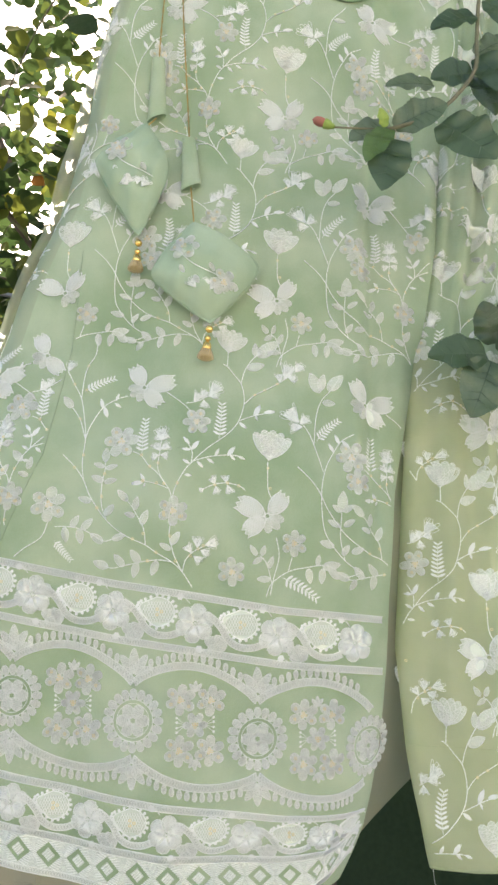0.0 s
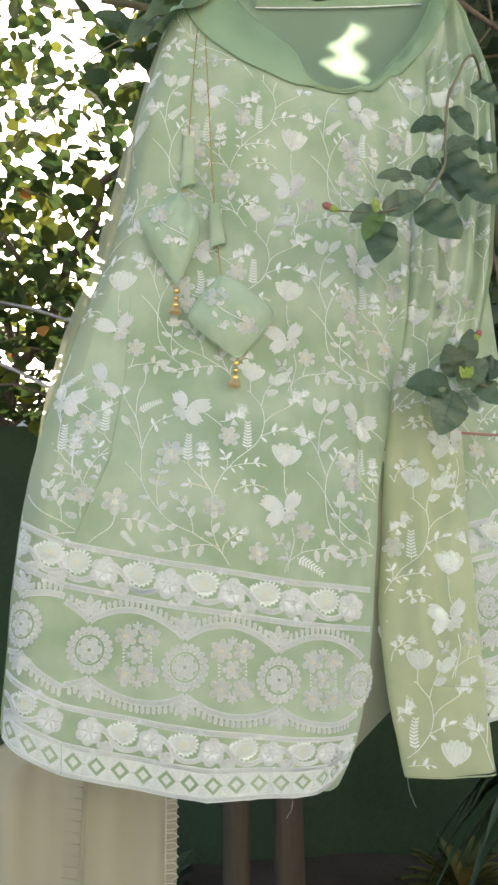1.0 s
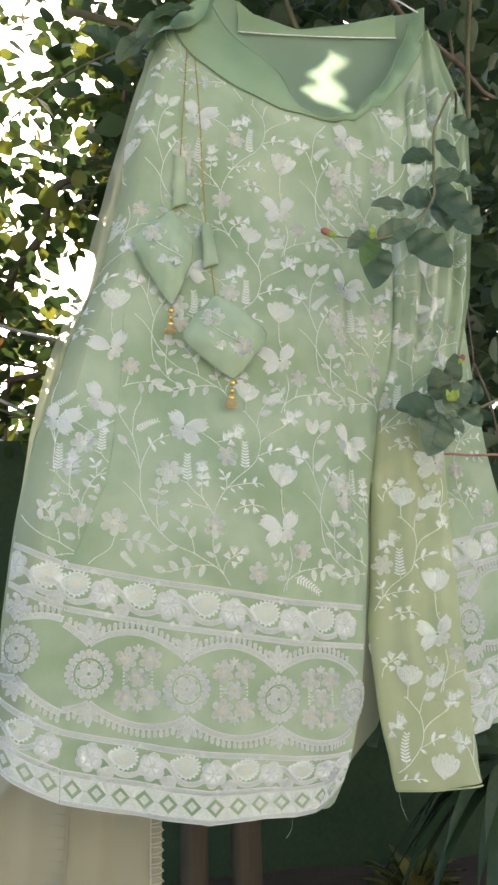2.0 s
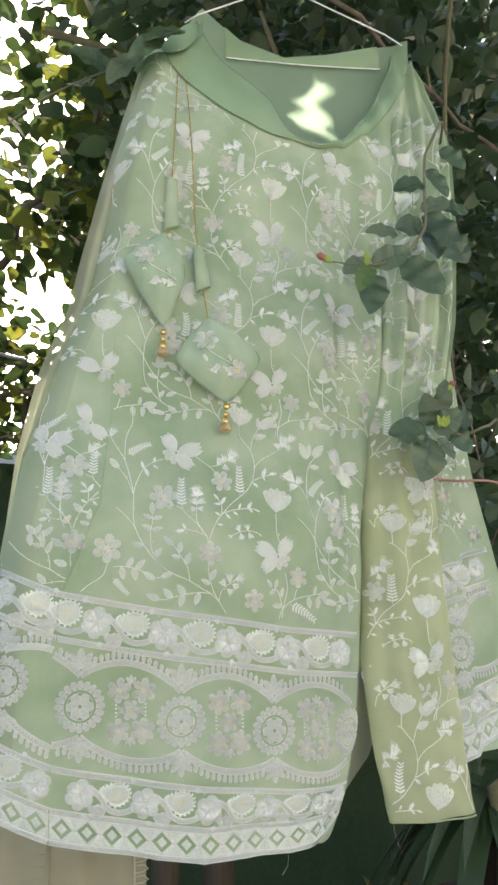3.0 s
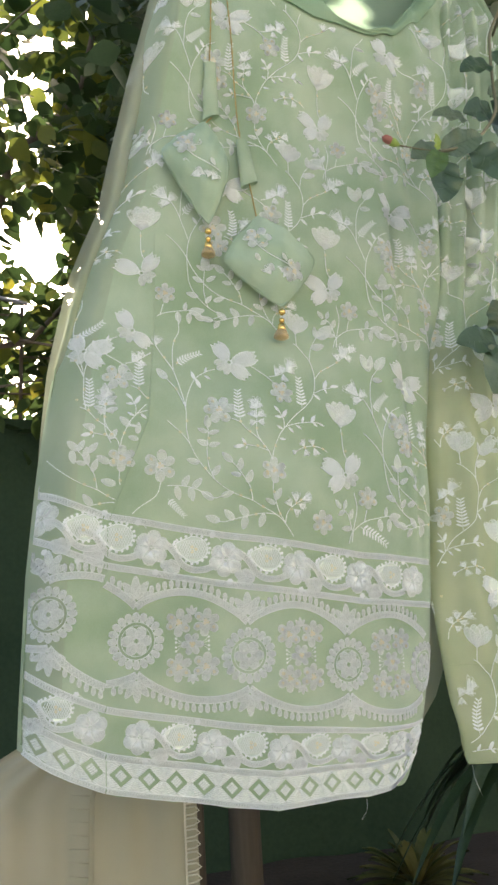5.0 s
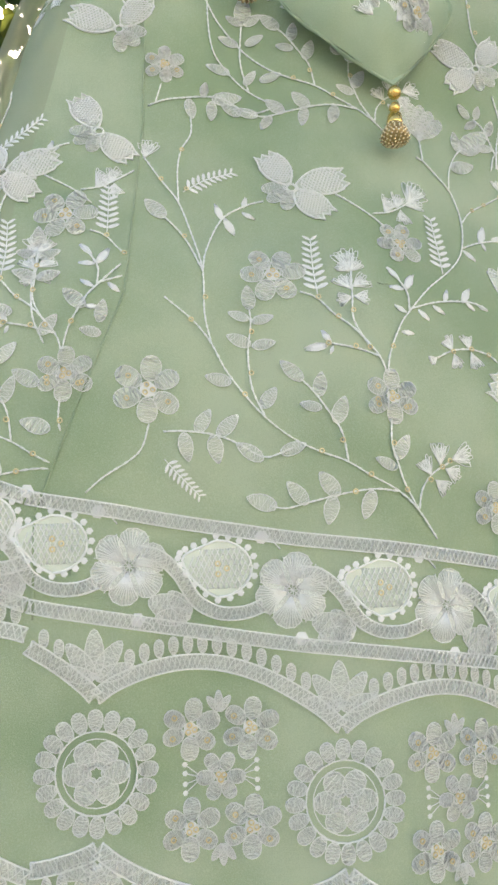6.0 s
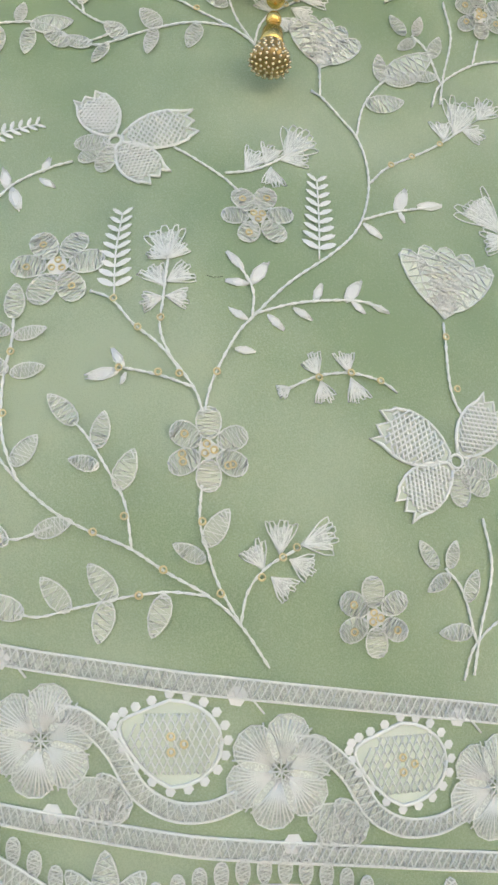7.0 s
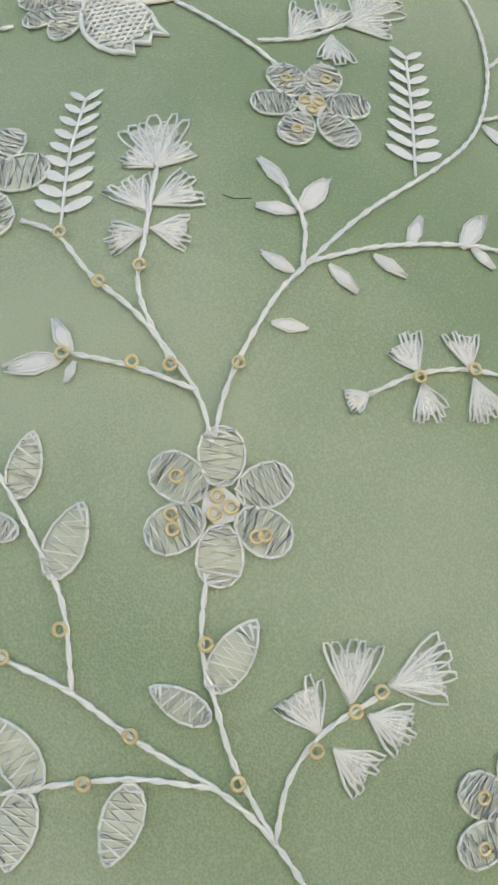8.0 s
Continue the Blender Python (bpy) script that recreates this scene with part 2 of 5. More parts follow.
def front_y(x, z):
    d = x + 0.10
    y = smooth_depth(z) + (d ** 1.5 * lerp_table(z, (0.7, 1.0, 1.2, 1.4, 2.3), (0.5, 0.5, 0.55, 0.2, 0.16)) if d > 0 else -d * 0.1)
    l, r = left_edge(z), right_edge(z)
    e = max(0, (l + 0.05 - x) / 0.05)
    y += 0.07 * e * e
    e = max(0, (x - r + 0.022) / 0.022)
    y += 0.012 * e * e
    # soft hanging folds, deeper towards the hem and the sides
    y += (0.0034 * math.sin(x * 34 + 2.2 * math.sin(z * 2.1)) + 0.0013 * math.sin(x * 71 + z * 5)) * min(1, 0.25 + 6 * abs(x + 0.08) + sstep(1.3, 1.5, z))
    # deeper drapes on the chest, gathers towards the arm
    y += 0.0055 * math.sin(x * 38 + 1.5 * math.sin(z * 3.0) + z * 4) * sstep(1.5, 1.8, z) * (1 - 0.6 * sstep(1.85, 2.0, z))
    y += 0.0075 * math.sin(x * 95 + z * 3) * sstep(0.14, 0.22, x) * sstep(1.15, 1.4, z)
    fold = 0.158 + 0.03 * (z - 1.1)
    y += 0.008 * math.exp(-((x - fold) / 0.006) ** 2) * sstep(0.95, 1.1, z) * (1 - sstep(1.5, 1.75, z))
    y -= 0.006 * math.exp(-((x - fold + 0.02) / 0.012) ** 2) * sstep(0.95, 1.1, z) * (1 - sstep(1.5, 1.75, z))
    return y


def front(x, z, off=0.0):
    return Vector((x, front_y(x, z) - off, z))


def band_line(x):
    return lerp_table(x, (-0.43, -0.36, -0.313, -0.233, -0.16, -0.067, 0.04, 0.18, 0.3), (1.126, 1.091, 1.072, 1.056, 1.042, 1.028, 1.011, 0.999, 0.99))


def hem_lift(x):
    """How far the hem rises towards the slit."""
    return lerp_table(x, (-0.1, -0.013, 0.028, 0.06, 0.088, 0.12, 0.16), (0, 0.0135, 0.018, 0.022, 0.028, 0.04, 0.068))


def border_drape(x, z, off=0.0):
    """The border work follows the hem as it rises and narrows towards the slit."""
    z += hem_lift(x) * sstep(band_line(x) - 0.20, band_line(x) - 0.34, z)
    end = right_edge(z) - 0.003
    near = 0.7 * end
    if x > near:
        x = near + (x - near) * min(1, (end - near) / (0.17 - near))
    return front(x, z, off)


def hem_line(x):
    return band_line(x) - 0.341 + 0.0028 * math.cos(x * 2 * math.pi / 0.067) + hem_lift(x)


def neck_line(x):
    """The front neckline below its facing."""
    return lerp_table(x, (-0.172, -0.145, -0.122, -0.093, -0.03, 0.036, 0.1, 0.148, 0.19, 0.224, 0.265, 0.306, 0.35, 0.39, 0.43, 0.455), (2.15, 2.12, 2.066, 2.026, 1.975, 1.945, 1.932, 1.927, 1.937, 1.956, 1.99, 2.03, 2.09, 2.16, 2.25, 2.335))


def back_y(x, z):
    y = 1.12 - 0.05 * sstep(1.5, 1.1, z) * sstep(0.6, 0.3, x) + 0.01 * math.sin(x * 26 + z) * sstep(2.0, 1.2, z)
    l = left_edge(z)
    return y - 0.075 * max(0, (l + 0.05 - x) / 0.05) ** 2 if x < l + 0.05 else y


def back_right(z):
    return lerp_table(z, (0.7, 0.9, 1.1, 1.3, 1.47, 1.78, 2.06, 2.2, 2.35), (0.5, 0.535, 0.525, 0.49, 0.477, 0.457, 0.46, 0.455, 0.43))


def back(x, z, off=0.0):
    return Vector((x, back_y(x, z) - off, z))


def back_band(x):
    return 1.115 + 0.22 * (x - 0.37) + 0.012 * sstep(0.42, 0.43, x)


def sleeve_edges(z):
    l = lerp_table(z, (0.69, 0.835, 0.97, 1.2, 1.42, 1.6, 1.8, 2.0, 2.12, 2.2, 2.24), (0.225, 0.2, 0.192, 0.213, 0.236, 0.262, 0.29, 0.322, 0.352, 0.384, 0.412))
    r = lerp_table(z, (0.69, 0.78, 1.11, 1.29, 1.42, 1.6, 1.8, 2.0, 2.12, 2.2, 2.24), (0.376, 0.37, 0.358, 0.358, 0.395, 0.443, 0.47, 0.478, 0.474, 0.458, 0.43))
    return l, r


def sleeve_y(x, z, side=-1):
    l, r = sleeve_edges(z)
    u = max(-1, min(1, (2 * x - l - r) / (r - l)))
    y = 1.035 + 0.012 * sstep(1.3, 1.8, z) + 0.05 * sstep(1.98, 2.2, z) + side * 0.022 * math.sqrt(max(0, 1 - u * u))
    y += 0.0022 * math.sin(z * 55 + u * 6 + 2 * math.sin(z * 17)) * sstep(1.4, 1.1, z)
    return y + side * (0.0085 * math.sin(u * 8 + z * 3 + 0.8 * math.sin(z * 9)) * sstep(0.75, 1.0, z)) * (1 - u * u) + side * 0.010 * math.sin(u * 17 + 1) * sstep(1.3, 1.6, z) * sstep(2.28, 2.0, z)


def sleeve(x, z, off=0.0):
    return Vector((x, sleeve_y(x, z) - off, z))


# ---------------------------------------------------------------- embroidery stitches
def inside_front(x, z):
    return left_edge(z) + 0.012 < x < right_edge(z) - 0.006 and band_line(x) + 0.005 < z < neck_line(x) - 0.012


class Stitch:
    """Puts thread work on a cloth: drape(x, z, off) is the cloth, inside(x, z) the part of it that is stitched."""

    def __init__(self, drape, inside, parent):
        self.drape, self.inside, self.parent, self.fill = drape, inside, parent, 1

    def line(self, geo, pts, r, step=0.004, n=4, mat=0, off=0.0006):
        geo.tube([self.drape(p[0], p[1], off + r * 0.6) for p in curve(pts, step)], r, n, mat)

    def shape(self, geo, rim, mat, off=0.0006):
        c = sum((Vector(p) for p in rim), Vector((0, 0))) / len(rim)
        geo.fan(self.drape(c[0], c[1], off + 0.0007), [self.drape(p[0], p[1], off) for p in rim], mat)

    def put(self, name, geo, mats=None, label=""):
        if geo.f:
            return obj(name, geo, mats or [THREAD, NETFILL, DENSE, BANDFILL], self.parent, label)

    def ok(self, *pts):
        return all(self.inside(p[0], p[1]) for p in pts)

    def petal_rim(self, a, b, w, n=14, point=0.0):
        a, b = Vector(a), Vector(b)
        d, out = b - a, []
        s = Vector((-d.y, d.x))
        for i in range(n):
            t = 2 * math.pi * i / n
            u, v = 0.5 - 0.5 * math.cos(t), math.sin(t) * (1 - point * (0.5 - 0.5 * math.cos(t)) ** 3)
            out.append(a + d * u + s * v * w * 0.5)
        return out

    def net_petal(self, geo, a, b, w, rng, point=0.0, turns=4):
        """An outlined petal laced with a zigzag of thin thread."""
        rim = self.petal_rim(a, b, w, 14, point)
        self.shape(geo, rim, self.fill)
        geo.tube([self.drape(p[0], p[1], 0.0012) for p in rim + rim[:2]], 0.0004, 4, 0)
        geo.tube([self.drape(p[0] + rng.uniform(-.0003, .0003), p[1] + rng.uniform(-.0003, .0003), 0.0014) for p in rim + rim[:1]], 0.00018, 3, 0)
        a, b = Vector(a), Vector(b)
        d = b - a
        s = Vector((-d.y, d.x)) * w * 0.5
        zig, zag = [], []
        for i in range(turns * 2 + 1):
            u = 0.06 + 0.88 * i / (turns * 2)
            v = math.sqrt(max(0, 1 - (2 * u - 1) ** 2)) * (1 - point * u ** 3) * (1 if i % 2 else -1)
            zig.append(a + d * u + s * v)
            zag.append(a + d * (u + rng.uniform(-.05, .05)) - s * v * rng.uniform(0.6, 1))
        for z in (zig, zag):
            geo.tube([self.drape(p[0], p[1], 0.0016) for p in z], 0.0005, 3, 0)

    def leaf(self, a, b, rng):
        if self.ok(a, b):
            g = Geo()
            self.net_petal(g, a, b, rng.uniform(0.46, 0.56), rng, 0.55)
            self.put("leaf", g)

    def satin(self, a, b, rng):
        if not self.ok(a, b):
            return
        g = Geo()
        a, b = Vector(a), Vector(b)
        self.shape(g, self.petal_rim(a, b, 0.4, 12, 0.3), 2)
        s = Vector((-(b - a).y, (b - a).x)) * 0.2
        for i in range(7):
            v = (i - 3) / 3
            self.line(g, [a + s * v * 0.2, a.lerp(b, 0.5) + s * v, b + s * v * 0.35 + (b - a) * rng.uniform(-.1, .1)], 0.00033, 0.003, 3)
        self.put("satin_leaf", g)

    def tuft(self, a, b, rng):
        """A fan of loose thread loops."""
        if not self.ok(a, b):
            return
        g = Geo()
        a, b = Vector(a), Vector(b)
        d = b - a
        s = Vector((-d.y, d.x))
        self.shape(g, [a - s * .04, a + d * .4 - s * .26, a + d * .78 - s * .36, a + d * .84 - s * .12, a + d * .8 + s * .1, a + d * .78 + s * .36, a + d * .4 + s * .26, a + s * .04], 3)
        for i in range(7):
            v = (i - 3) / 3
            tip = a + d * (rng.uniform(0.82, 1.12) - 0.12 * abs(v)) + s * v * 0.46
            side = s * rng.uniform(0.07, 0.12)
            self.line(g, [a, a.lerp(tip, .7) - side, tip - side * .5, tip + side * .5, a.lerp(tip, .7) + side, a + d * .06], 0.0004, 0.002, 3)
        self.put("tuft", g)

    def fern(self, a, b, rng):
        if not self.ok(a, b):
            return
        g = Geo()
        a, b = Vector(a), Vector(b)
        d = b - a
        s = Vector((-d.y, d.x)) * 0.17
        bend = s * rng.uniform(-.5, .5)
        self.line(g, [a, a.lerp(b, .5) + bend, b], 0.0005)
        for i in range(9):
            u = 0.12 + 0.86 * i / 8
            p = a + d * u + bend * 4 * u * (1 - u)
            for k in (-1, 1):
                q = p + s * k * (1.05 - 0.45 * u) + d * 0.09
                self.shape(g, self.petal_rim(p, q, 0.36, 8), 2, 0.0011)
                self.line(g, [p, q], 0.0004, 0.01, 3)
        self.put("fern_sprig", g)

    def flower(self, c, tip, rng, petals=6, name="flower"):
        c, tip = Vector(c), Vector(tip)
        if not self.ok(c, tip):
            return
        g, d = Geo(), tip - c
        for i in range(petals):
            e = Matrix.Rotation(2 * math.pi * i / petals + rng.uniform(-.08, .08), 2) @ d
            self.net_petal(g, c + e * 0.24, c + e * rng.uniform(.95, 1.03), 0.74, rng, -0.2, 4)
        self.shape(g, [c + Matrix.Rotation(k, 2) @ d * .26 for k in range(6)], 2, 0.0012)
        self.put(name, g)
        for k in range(3):
            self.sequin(c + Matrix.Rotation(k * 2.1 + .4, 2) @ d * 0.13)
        if d.length > .015:
            for k in (1, 2, 4):
                self.sequin(c + Matrix.Rotation(k * math.pi / 3, 2) @ d * 0.66)

    def sequin(self, p):
        if not self.ok(p):
            return
        g = Geo()
        pts = [Vector(p) + Vector((math.cos(w), math.sin(w))) * 0.0014 for w in (i * math.pi / 5 for i in range(11))]
        g.tube([self.drape(q[0], q[1], 0.0022) for q in pts], 0.0005, 4)
        self.put("sequin", g, SEQUIN, "gold ring sequin")

    def lattice(self, g, a, b, w, rng):
        """A large petal filled with openwork netting and a ragged far edge."""
        a, b = Vector(a), Vector(b)
        d = b - a
        s = Vector((-d.y, d.x)) * w
        prof = ((0, .10), (.18, .32), (.45, .5), (.75, .52), (.97, .42))
        left = [a + d * u + s * v for u, v in prof]
        right = [a + d * u - s * v for u, v in prof]
        tip = [b + s * v + d * e for v, e in ((.42, .14), (.26, .0), (.1, .12), (-.08, -.02), (-.22, .15), (-.34, .0))]
        rim = left + tip + right[::-1]
        self.shape(g, rim, 1)
        self.line(g, rim + rim[:1], 0.0009, 0.004)
        for k in (-1, 1):
            for i in range(-6, 18):
                seg = []
                for j in range(9):
                    v = -0.5 + j / 8
                    u = i / 12 + k * (v) * 0.45
                    lim = lerp_table(u, [q[0] for q in prof], [q[1] for q in prof])
                    if 0.05 < u < 1.0 and abs(v) < lim:
                        seg.append(a + d * u + s * v)
                if len(seg) > 1:
                    g.tube([self.drape(q[0], q[1], 0.0017) for q in seg], 0.0006, 3, 0)

    def butterfly(self, c, rng, flip=False, size=1.0):
        c = Vector(c)
        g = Geo()
        def at(deg, r):
            w = radians(165 - deg if flip else deg)
            return c + Vector((math.cos(w), math.sin(w))) * r * size
        if not self.ok(c, at(115, .02), at(10, .02)):
            return
        for deg, l in ((115, .033), (10, .037), (-52, .032)):
            if self.ok(at(deg, l)):
                self.lattice(g, at(deg, .004), at(deg, l), 0.68, rng)
        for deg in (178, 212, 252):
            self.net_petal(g, at(deg, .004), at(deg, .021), 0.62, rng)
        ring = [at(30 * i, .0032) for i in range(13)]
        self.line(g, ring, 0.0008, 0.002)
        self.put("butterfly_flower", g)

    def bell(self, a, b, rng):
        a, b = Vector(a), Vector(b)
        if not self.ok(a, b):
            return
        g, d = Geo(), b - a
        s = Vector((-d.y, d.x))
        self.shape(g, [a, a + d * .35 - s * .42, a + d * .75 - s * .6, a + d * .8, a + d * .75 + s * .6, a + d * .35 + s * .42], 3)
        for v, u in ((-.55, .8), (-.28, .95), (0, 1), (.28, .95), (.55, .8)):
            self.net_petal(g, a + d * .12, a + d * u + s * v, 0.42, rng)
        for i in range(13):
            v = (i - 6) / 6
            self.line(g, [a, a + d * .4 + s * v * .42, a + d * .72 + s * v * .6], 0.00025, .004, 3)
        self.put("bell_flower", g)

    def stem(self, pts, rng):
        fine = curve(pts, 0.003)
        runs, run = [], []
        for p in fine:
            if self.inside(p[0], p[1]):
                run.append(p)
            elif run:
                runs.append(run)
                run = []
        runs.append(run)
        for run in runs:
            if len(run) < 4:
                continue
            g = Geo()
            for ph in (0, math.pi):
                out = []
                for i, p in enumerate(run):
                    q = run[min(i + 1, len(run) - 1)] - run[max(i - 1, 0)]
                    q = Vector((-q.y, q.x)).normalized()
                    w = i * 1.9 + ph
                    r = p + q * 0.00042 * math.sin(w)
                    out.append(self.drape(r[0], r[1], 0.0011 + 0.0003 * math.cos(w)))
                g.tube(out, 0.00048, 4)
            self.put("stem", g)

    # -- border work
    def ribbon(self, pts, w=0.0075, pitch=0.0034, name="ribbon_stitch"):
        """A laced ladder of thread along a line."""
        fine = curve(pts, 0.003)
        if len(fine) < 3:
            return
        g, side = Geo(), []
        for i, p in enumerate(fine):
            q = fine[min(i + 1, len(fine) - 1)] - fine[max(i - 1, 0)]
            side.append(Vector((-q.y, q.x)).normalized() * w / 2)
        lo, hi = [p - s for p, s in zip(fine, side)], [p + s for p, s in zip(fine, side)]
        n0 = len(g.v)
        for a, b in zip(lo, hi):
            g.v += [self.drape(a[0], a[1], 0.0006), self.drape(b[0], b[1], 0.0006)]
        for i in range(len(fine) - 1):
            g.f.append((n0 + 2 * i, n0 + 2 * i + 2, n0 + 2 * i + 3, n0 + 2 * i + 1))
            g.m.append(3)
        for row in (lo, hi):
            g.tube([self.drape(p[0], p[1], 0.0013) for p in row], 0.0007, 4)
        for k in (0, 1):
            g.tube([self.drape(*(lo[i] if (i + k) % 2 else hi[i]), 0.0016) for i in range(len(fine))], 0.0007, 3)
        self.put(name, g)

    def dense_flower(self, c, r, rng):
        """The thick six-petalled flower of the scroll borders."""
        c = Vector(c)
        g = Geo()
        for i in range(6):
            w = i * math.pi / 3 + 0.3
            e = Vector((math.cos(w), math.sin(w))) * r
            rim = self.petal_rim(c + e * .12, c + e * 1.02, 0.85, 12, -0.3)
            self.shape(g, rim, 3, 0.0008 + 0.0002 * (i % 2))
            self.line(g, rim + rim[:1], 0.0004, .004, 3, off=0.0012)
            for j in range(11):
                v = (j - 5) * 0.095
                self.line(g, [c + e * .16, c + (Matrix.Rotation(v * .8, 2) @ e) * .6, c + (Matrix.Rotation(v, 2) @ e) * (rng.uniform(.9, 1.0) - abs(v) * .12)], 0.00042, .008, 3, off=0.0014)
        for i in range(8):
            w = i * math.pi / 4
            self.line(g, [c, c + Vector((math.cos(w), math.sin(w))) * r * .22], 0.00045, .01, 3, off=0.002)
        self.put("border_flower", g)

    def loop(self, g, a, b, rng, w=0.52):
        self.net_petal(g, a, b, w, rng, -0.25, 3)

    def paisley(self, c, r, rng):
        """A netted drop with picot edge over a curling scroll, spanning 3.4 r."""
        c = Vector(c)
        g = Geo()
        rim = []
        for i in range(20):
            t = 2 * math.pi * i / 20
            x, z = math.cos(t) * r * .95, math.sin(t) * r * .78
            if x < 0:
                z = z * (1 + x / r * .45) + 0.32 * r * (x / r) ** 2
            rim.append(c + Vector((x, z + .2 * r)))
        self.shape(g, rim, 1)
        self.line(g, rim + rim[:1], 0.0009)
        for i in range(20):
            if 3 < i < 21 or i < 4:
                q = c + (rim[i] - c) * 1.12
                self.shape(g, [q + Vector((math.cos(k), math.sin(k))) * r * .1 for k in range(6)], 2, 0.0014)
        for k in (-1, 1):
            for i in range(-7, 8):
                o = i * r * .15
                seg = []
                for j in range(9):
                    v = (j - 4) / 4 * r * .72
                    q = Vector((o + k * v * .5 + .1 * r, v + .2 * r))
                    if (q.x - .1 * r) ** 2 / (.9 * r) ** 2 + (q.y - .2 * r) ** 2 / (.7 * r) ** 2 < 1:
                        seg.append(c + q)
                if len(seg) > 1:
                    g.tube([self.drape(q[0], q[1], 0.0016) for q in seg], 0.00045, 3)
        self.put("paisley", g)
        for k in range(3):
            self.sequin(c + Vector((.1 + .16 * math.cos(k * 2.1), .2 + .16 * math.sin(k * 2.1))) * r)
        scroll = [c + Vector(p) * r for p in ((-2.15, .75), (-1.6, .62), (-1.05, .1), (-.6, -.62), (0, -.98), (.7, -1.02), (1.25, -.85))]
        self.ribbon(scroll, r * .34, name="scroll_stitch")
        g = Geo()
        a = c + Vector((-.75, -1.0)) * r
        for q, w in (((-1.9, -.55), .6), ((-1.75, -1.05), .5), ((-1.35, -.35), .55)):
            self.net_petal(g, a, c + Vector(q) * r, w, rng, .2, 4)
        self.put("scroll_leaf", g)
        for q in ((1.25, 1.0), (-2.2, -1.05)):
            g = Geo()
            q = c + Vector(q) * r
            self.shape(g, [q + Vector((math.cos(k), math.sin(k))) * r * .2 for k in range(6)], 2, 0.001)
            self.line(g, [q, q + Vector((.3 * r, -.1 * r)), q + Vector((.5 * r, -.35 * r))], 0.0006)
            self.put("scroll_bud", g)

    def rosette(self, c, r, rng):
        c = Vector(c)
        g = Geo()
        for i in range(20):
            w = 2 * math.pi * i / 20
            e = Vector((math.cos(w), math.sin(w))) * r
            self.loop(g, c + e * .66, c + e * 1.0, rng, .68)
        for k, q in ((.66, .0006), (.54, .0004)):
            self.line(g, [c + Vector((math.cos(w), math.sin(w))) * r * k for w in (i * math.pi / 12 for i in range(25))], q, .004)
        for i in range(6):
            w = math.pi * i / 3
            e = Vector((math.cos(w), math.sin(w))) * r
            self.net_petal(g, c + e * .08, c + e * .53, .8, rng, -.2, 3)
        self.put("rosette", g)

    def spray(self, c, up, r, rng, n=5):
        """Five upright net leaves fanning from a point."""
        c = Vector(c)
        g = Geo()
        for i in range(n):
            w = radians(90 + (i - (n - 1) / 2) * 38) * (1 if up > 0 else -1)
            e = Vector((math.cos(w), math.sin(w))) * r * (1 - .08 * abs(i - (n - 1) / 2))
            self.net_petal(g, c, c + e, .42, rng, .3, 4)
        self.put("leaf_spray", g)

    def border(self, line, x0, x1, rng, tip0=-0.134, pitch=0.144, flower0=-0.063, fpitch=0.097):
        """All the bands between the vine field and the hem, from x0 to x1, hung from line(x)."""
        def row(off, a=x0, b=x1, n=30):
            return [Vector((a + (b - a) * i / n, line(a + (b - a) * i / n) + off)) for i in range(n + 1)]
        for off in (-0.002, -0.065, -0.2425, -0.298):
            self.ribbon(row(off), 0.0078)
        for dz, r, base, step in ((-0.033, 0.0225, flower0, fpitch), (-0.270, 0.0205, flower0 - 0.0305, fpitch * 0.935)):
            for k in range(-6, 7):
                fx = base + k * step
                if x0 + .016 < fx < x1 - .016:
                    self.dense_flower((fx, line(fx) + dz), r, rng)
                px = fx + step * 0.54
                if x0 + .013 < px < x1 - .02:
                    self.paisley((px, line(px) + dz + .002), r * .97, rng)
        for k in range(-4, 5):
            tx = tip0 + k * pitch
            def arch(o, depth, a, b, n=16):
                out = []
                for i in range(n + 1):
                    x = a + (b - a) * i / n
                    u = (x - tx) / pitch
                    out.append(Vector((x, line(x) + o + depth * (math.sin(math.pi * u) ** 0.8 if 0 < u < 1 else 0))))
                return out
            a, b = max(x0, tx), min(x1, tx + pitch)
            if b - a > .02:
                up, low = arch(-0.111, 0.029, a, b), arch(-0.194, -0.022, a, b)
                self.ribbon(up, 0.0085, name="scallop_stitch")
                self.ribbon(low, 0.0085, name="scallop_stitch")
                g, h = Geo(), Geo()
                for i in range(13):
                    u = .14 + .72 * i / 12
                    x = tx + pitch * u
                    if a + .004 < x < b - .004:
                        z = line(x) - .111 + .029 * math.sin(math.pi * u) ** .8
                        self.loop(g, (x, z + .005), (x, z + .0155), rng)
                        z = line(x) - .194 - .022 * math.sin(math.pi * u) ** .8
                        self.loop(h, (x, z - .005), (x, z - .0155), rng)
                self.put("loop_edging", g)
                self.put("loop_edging", h)
            if x0 + .02 < tx < x1 - .02:
                self.spray((tx, line(tx) - .1), 1, .028, rng)
                self.spray((tx, line(tx) - .203), -1, .026, rng)
            if x0 + .03 < tx < x1 - .012:
                self.rosette((tx, line(tx) - .153), .0355, rng)
            cx = tx + pitch / 2
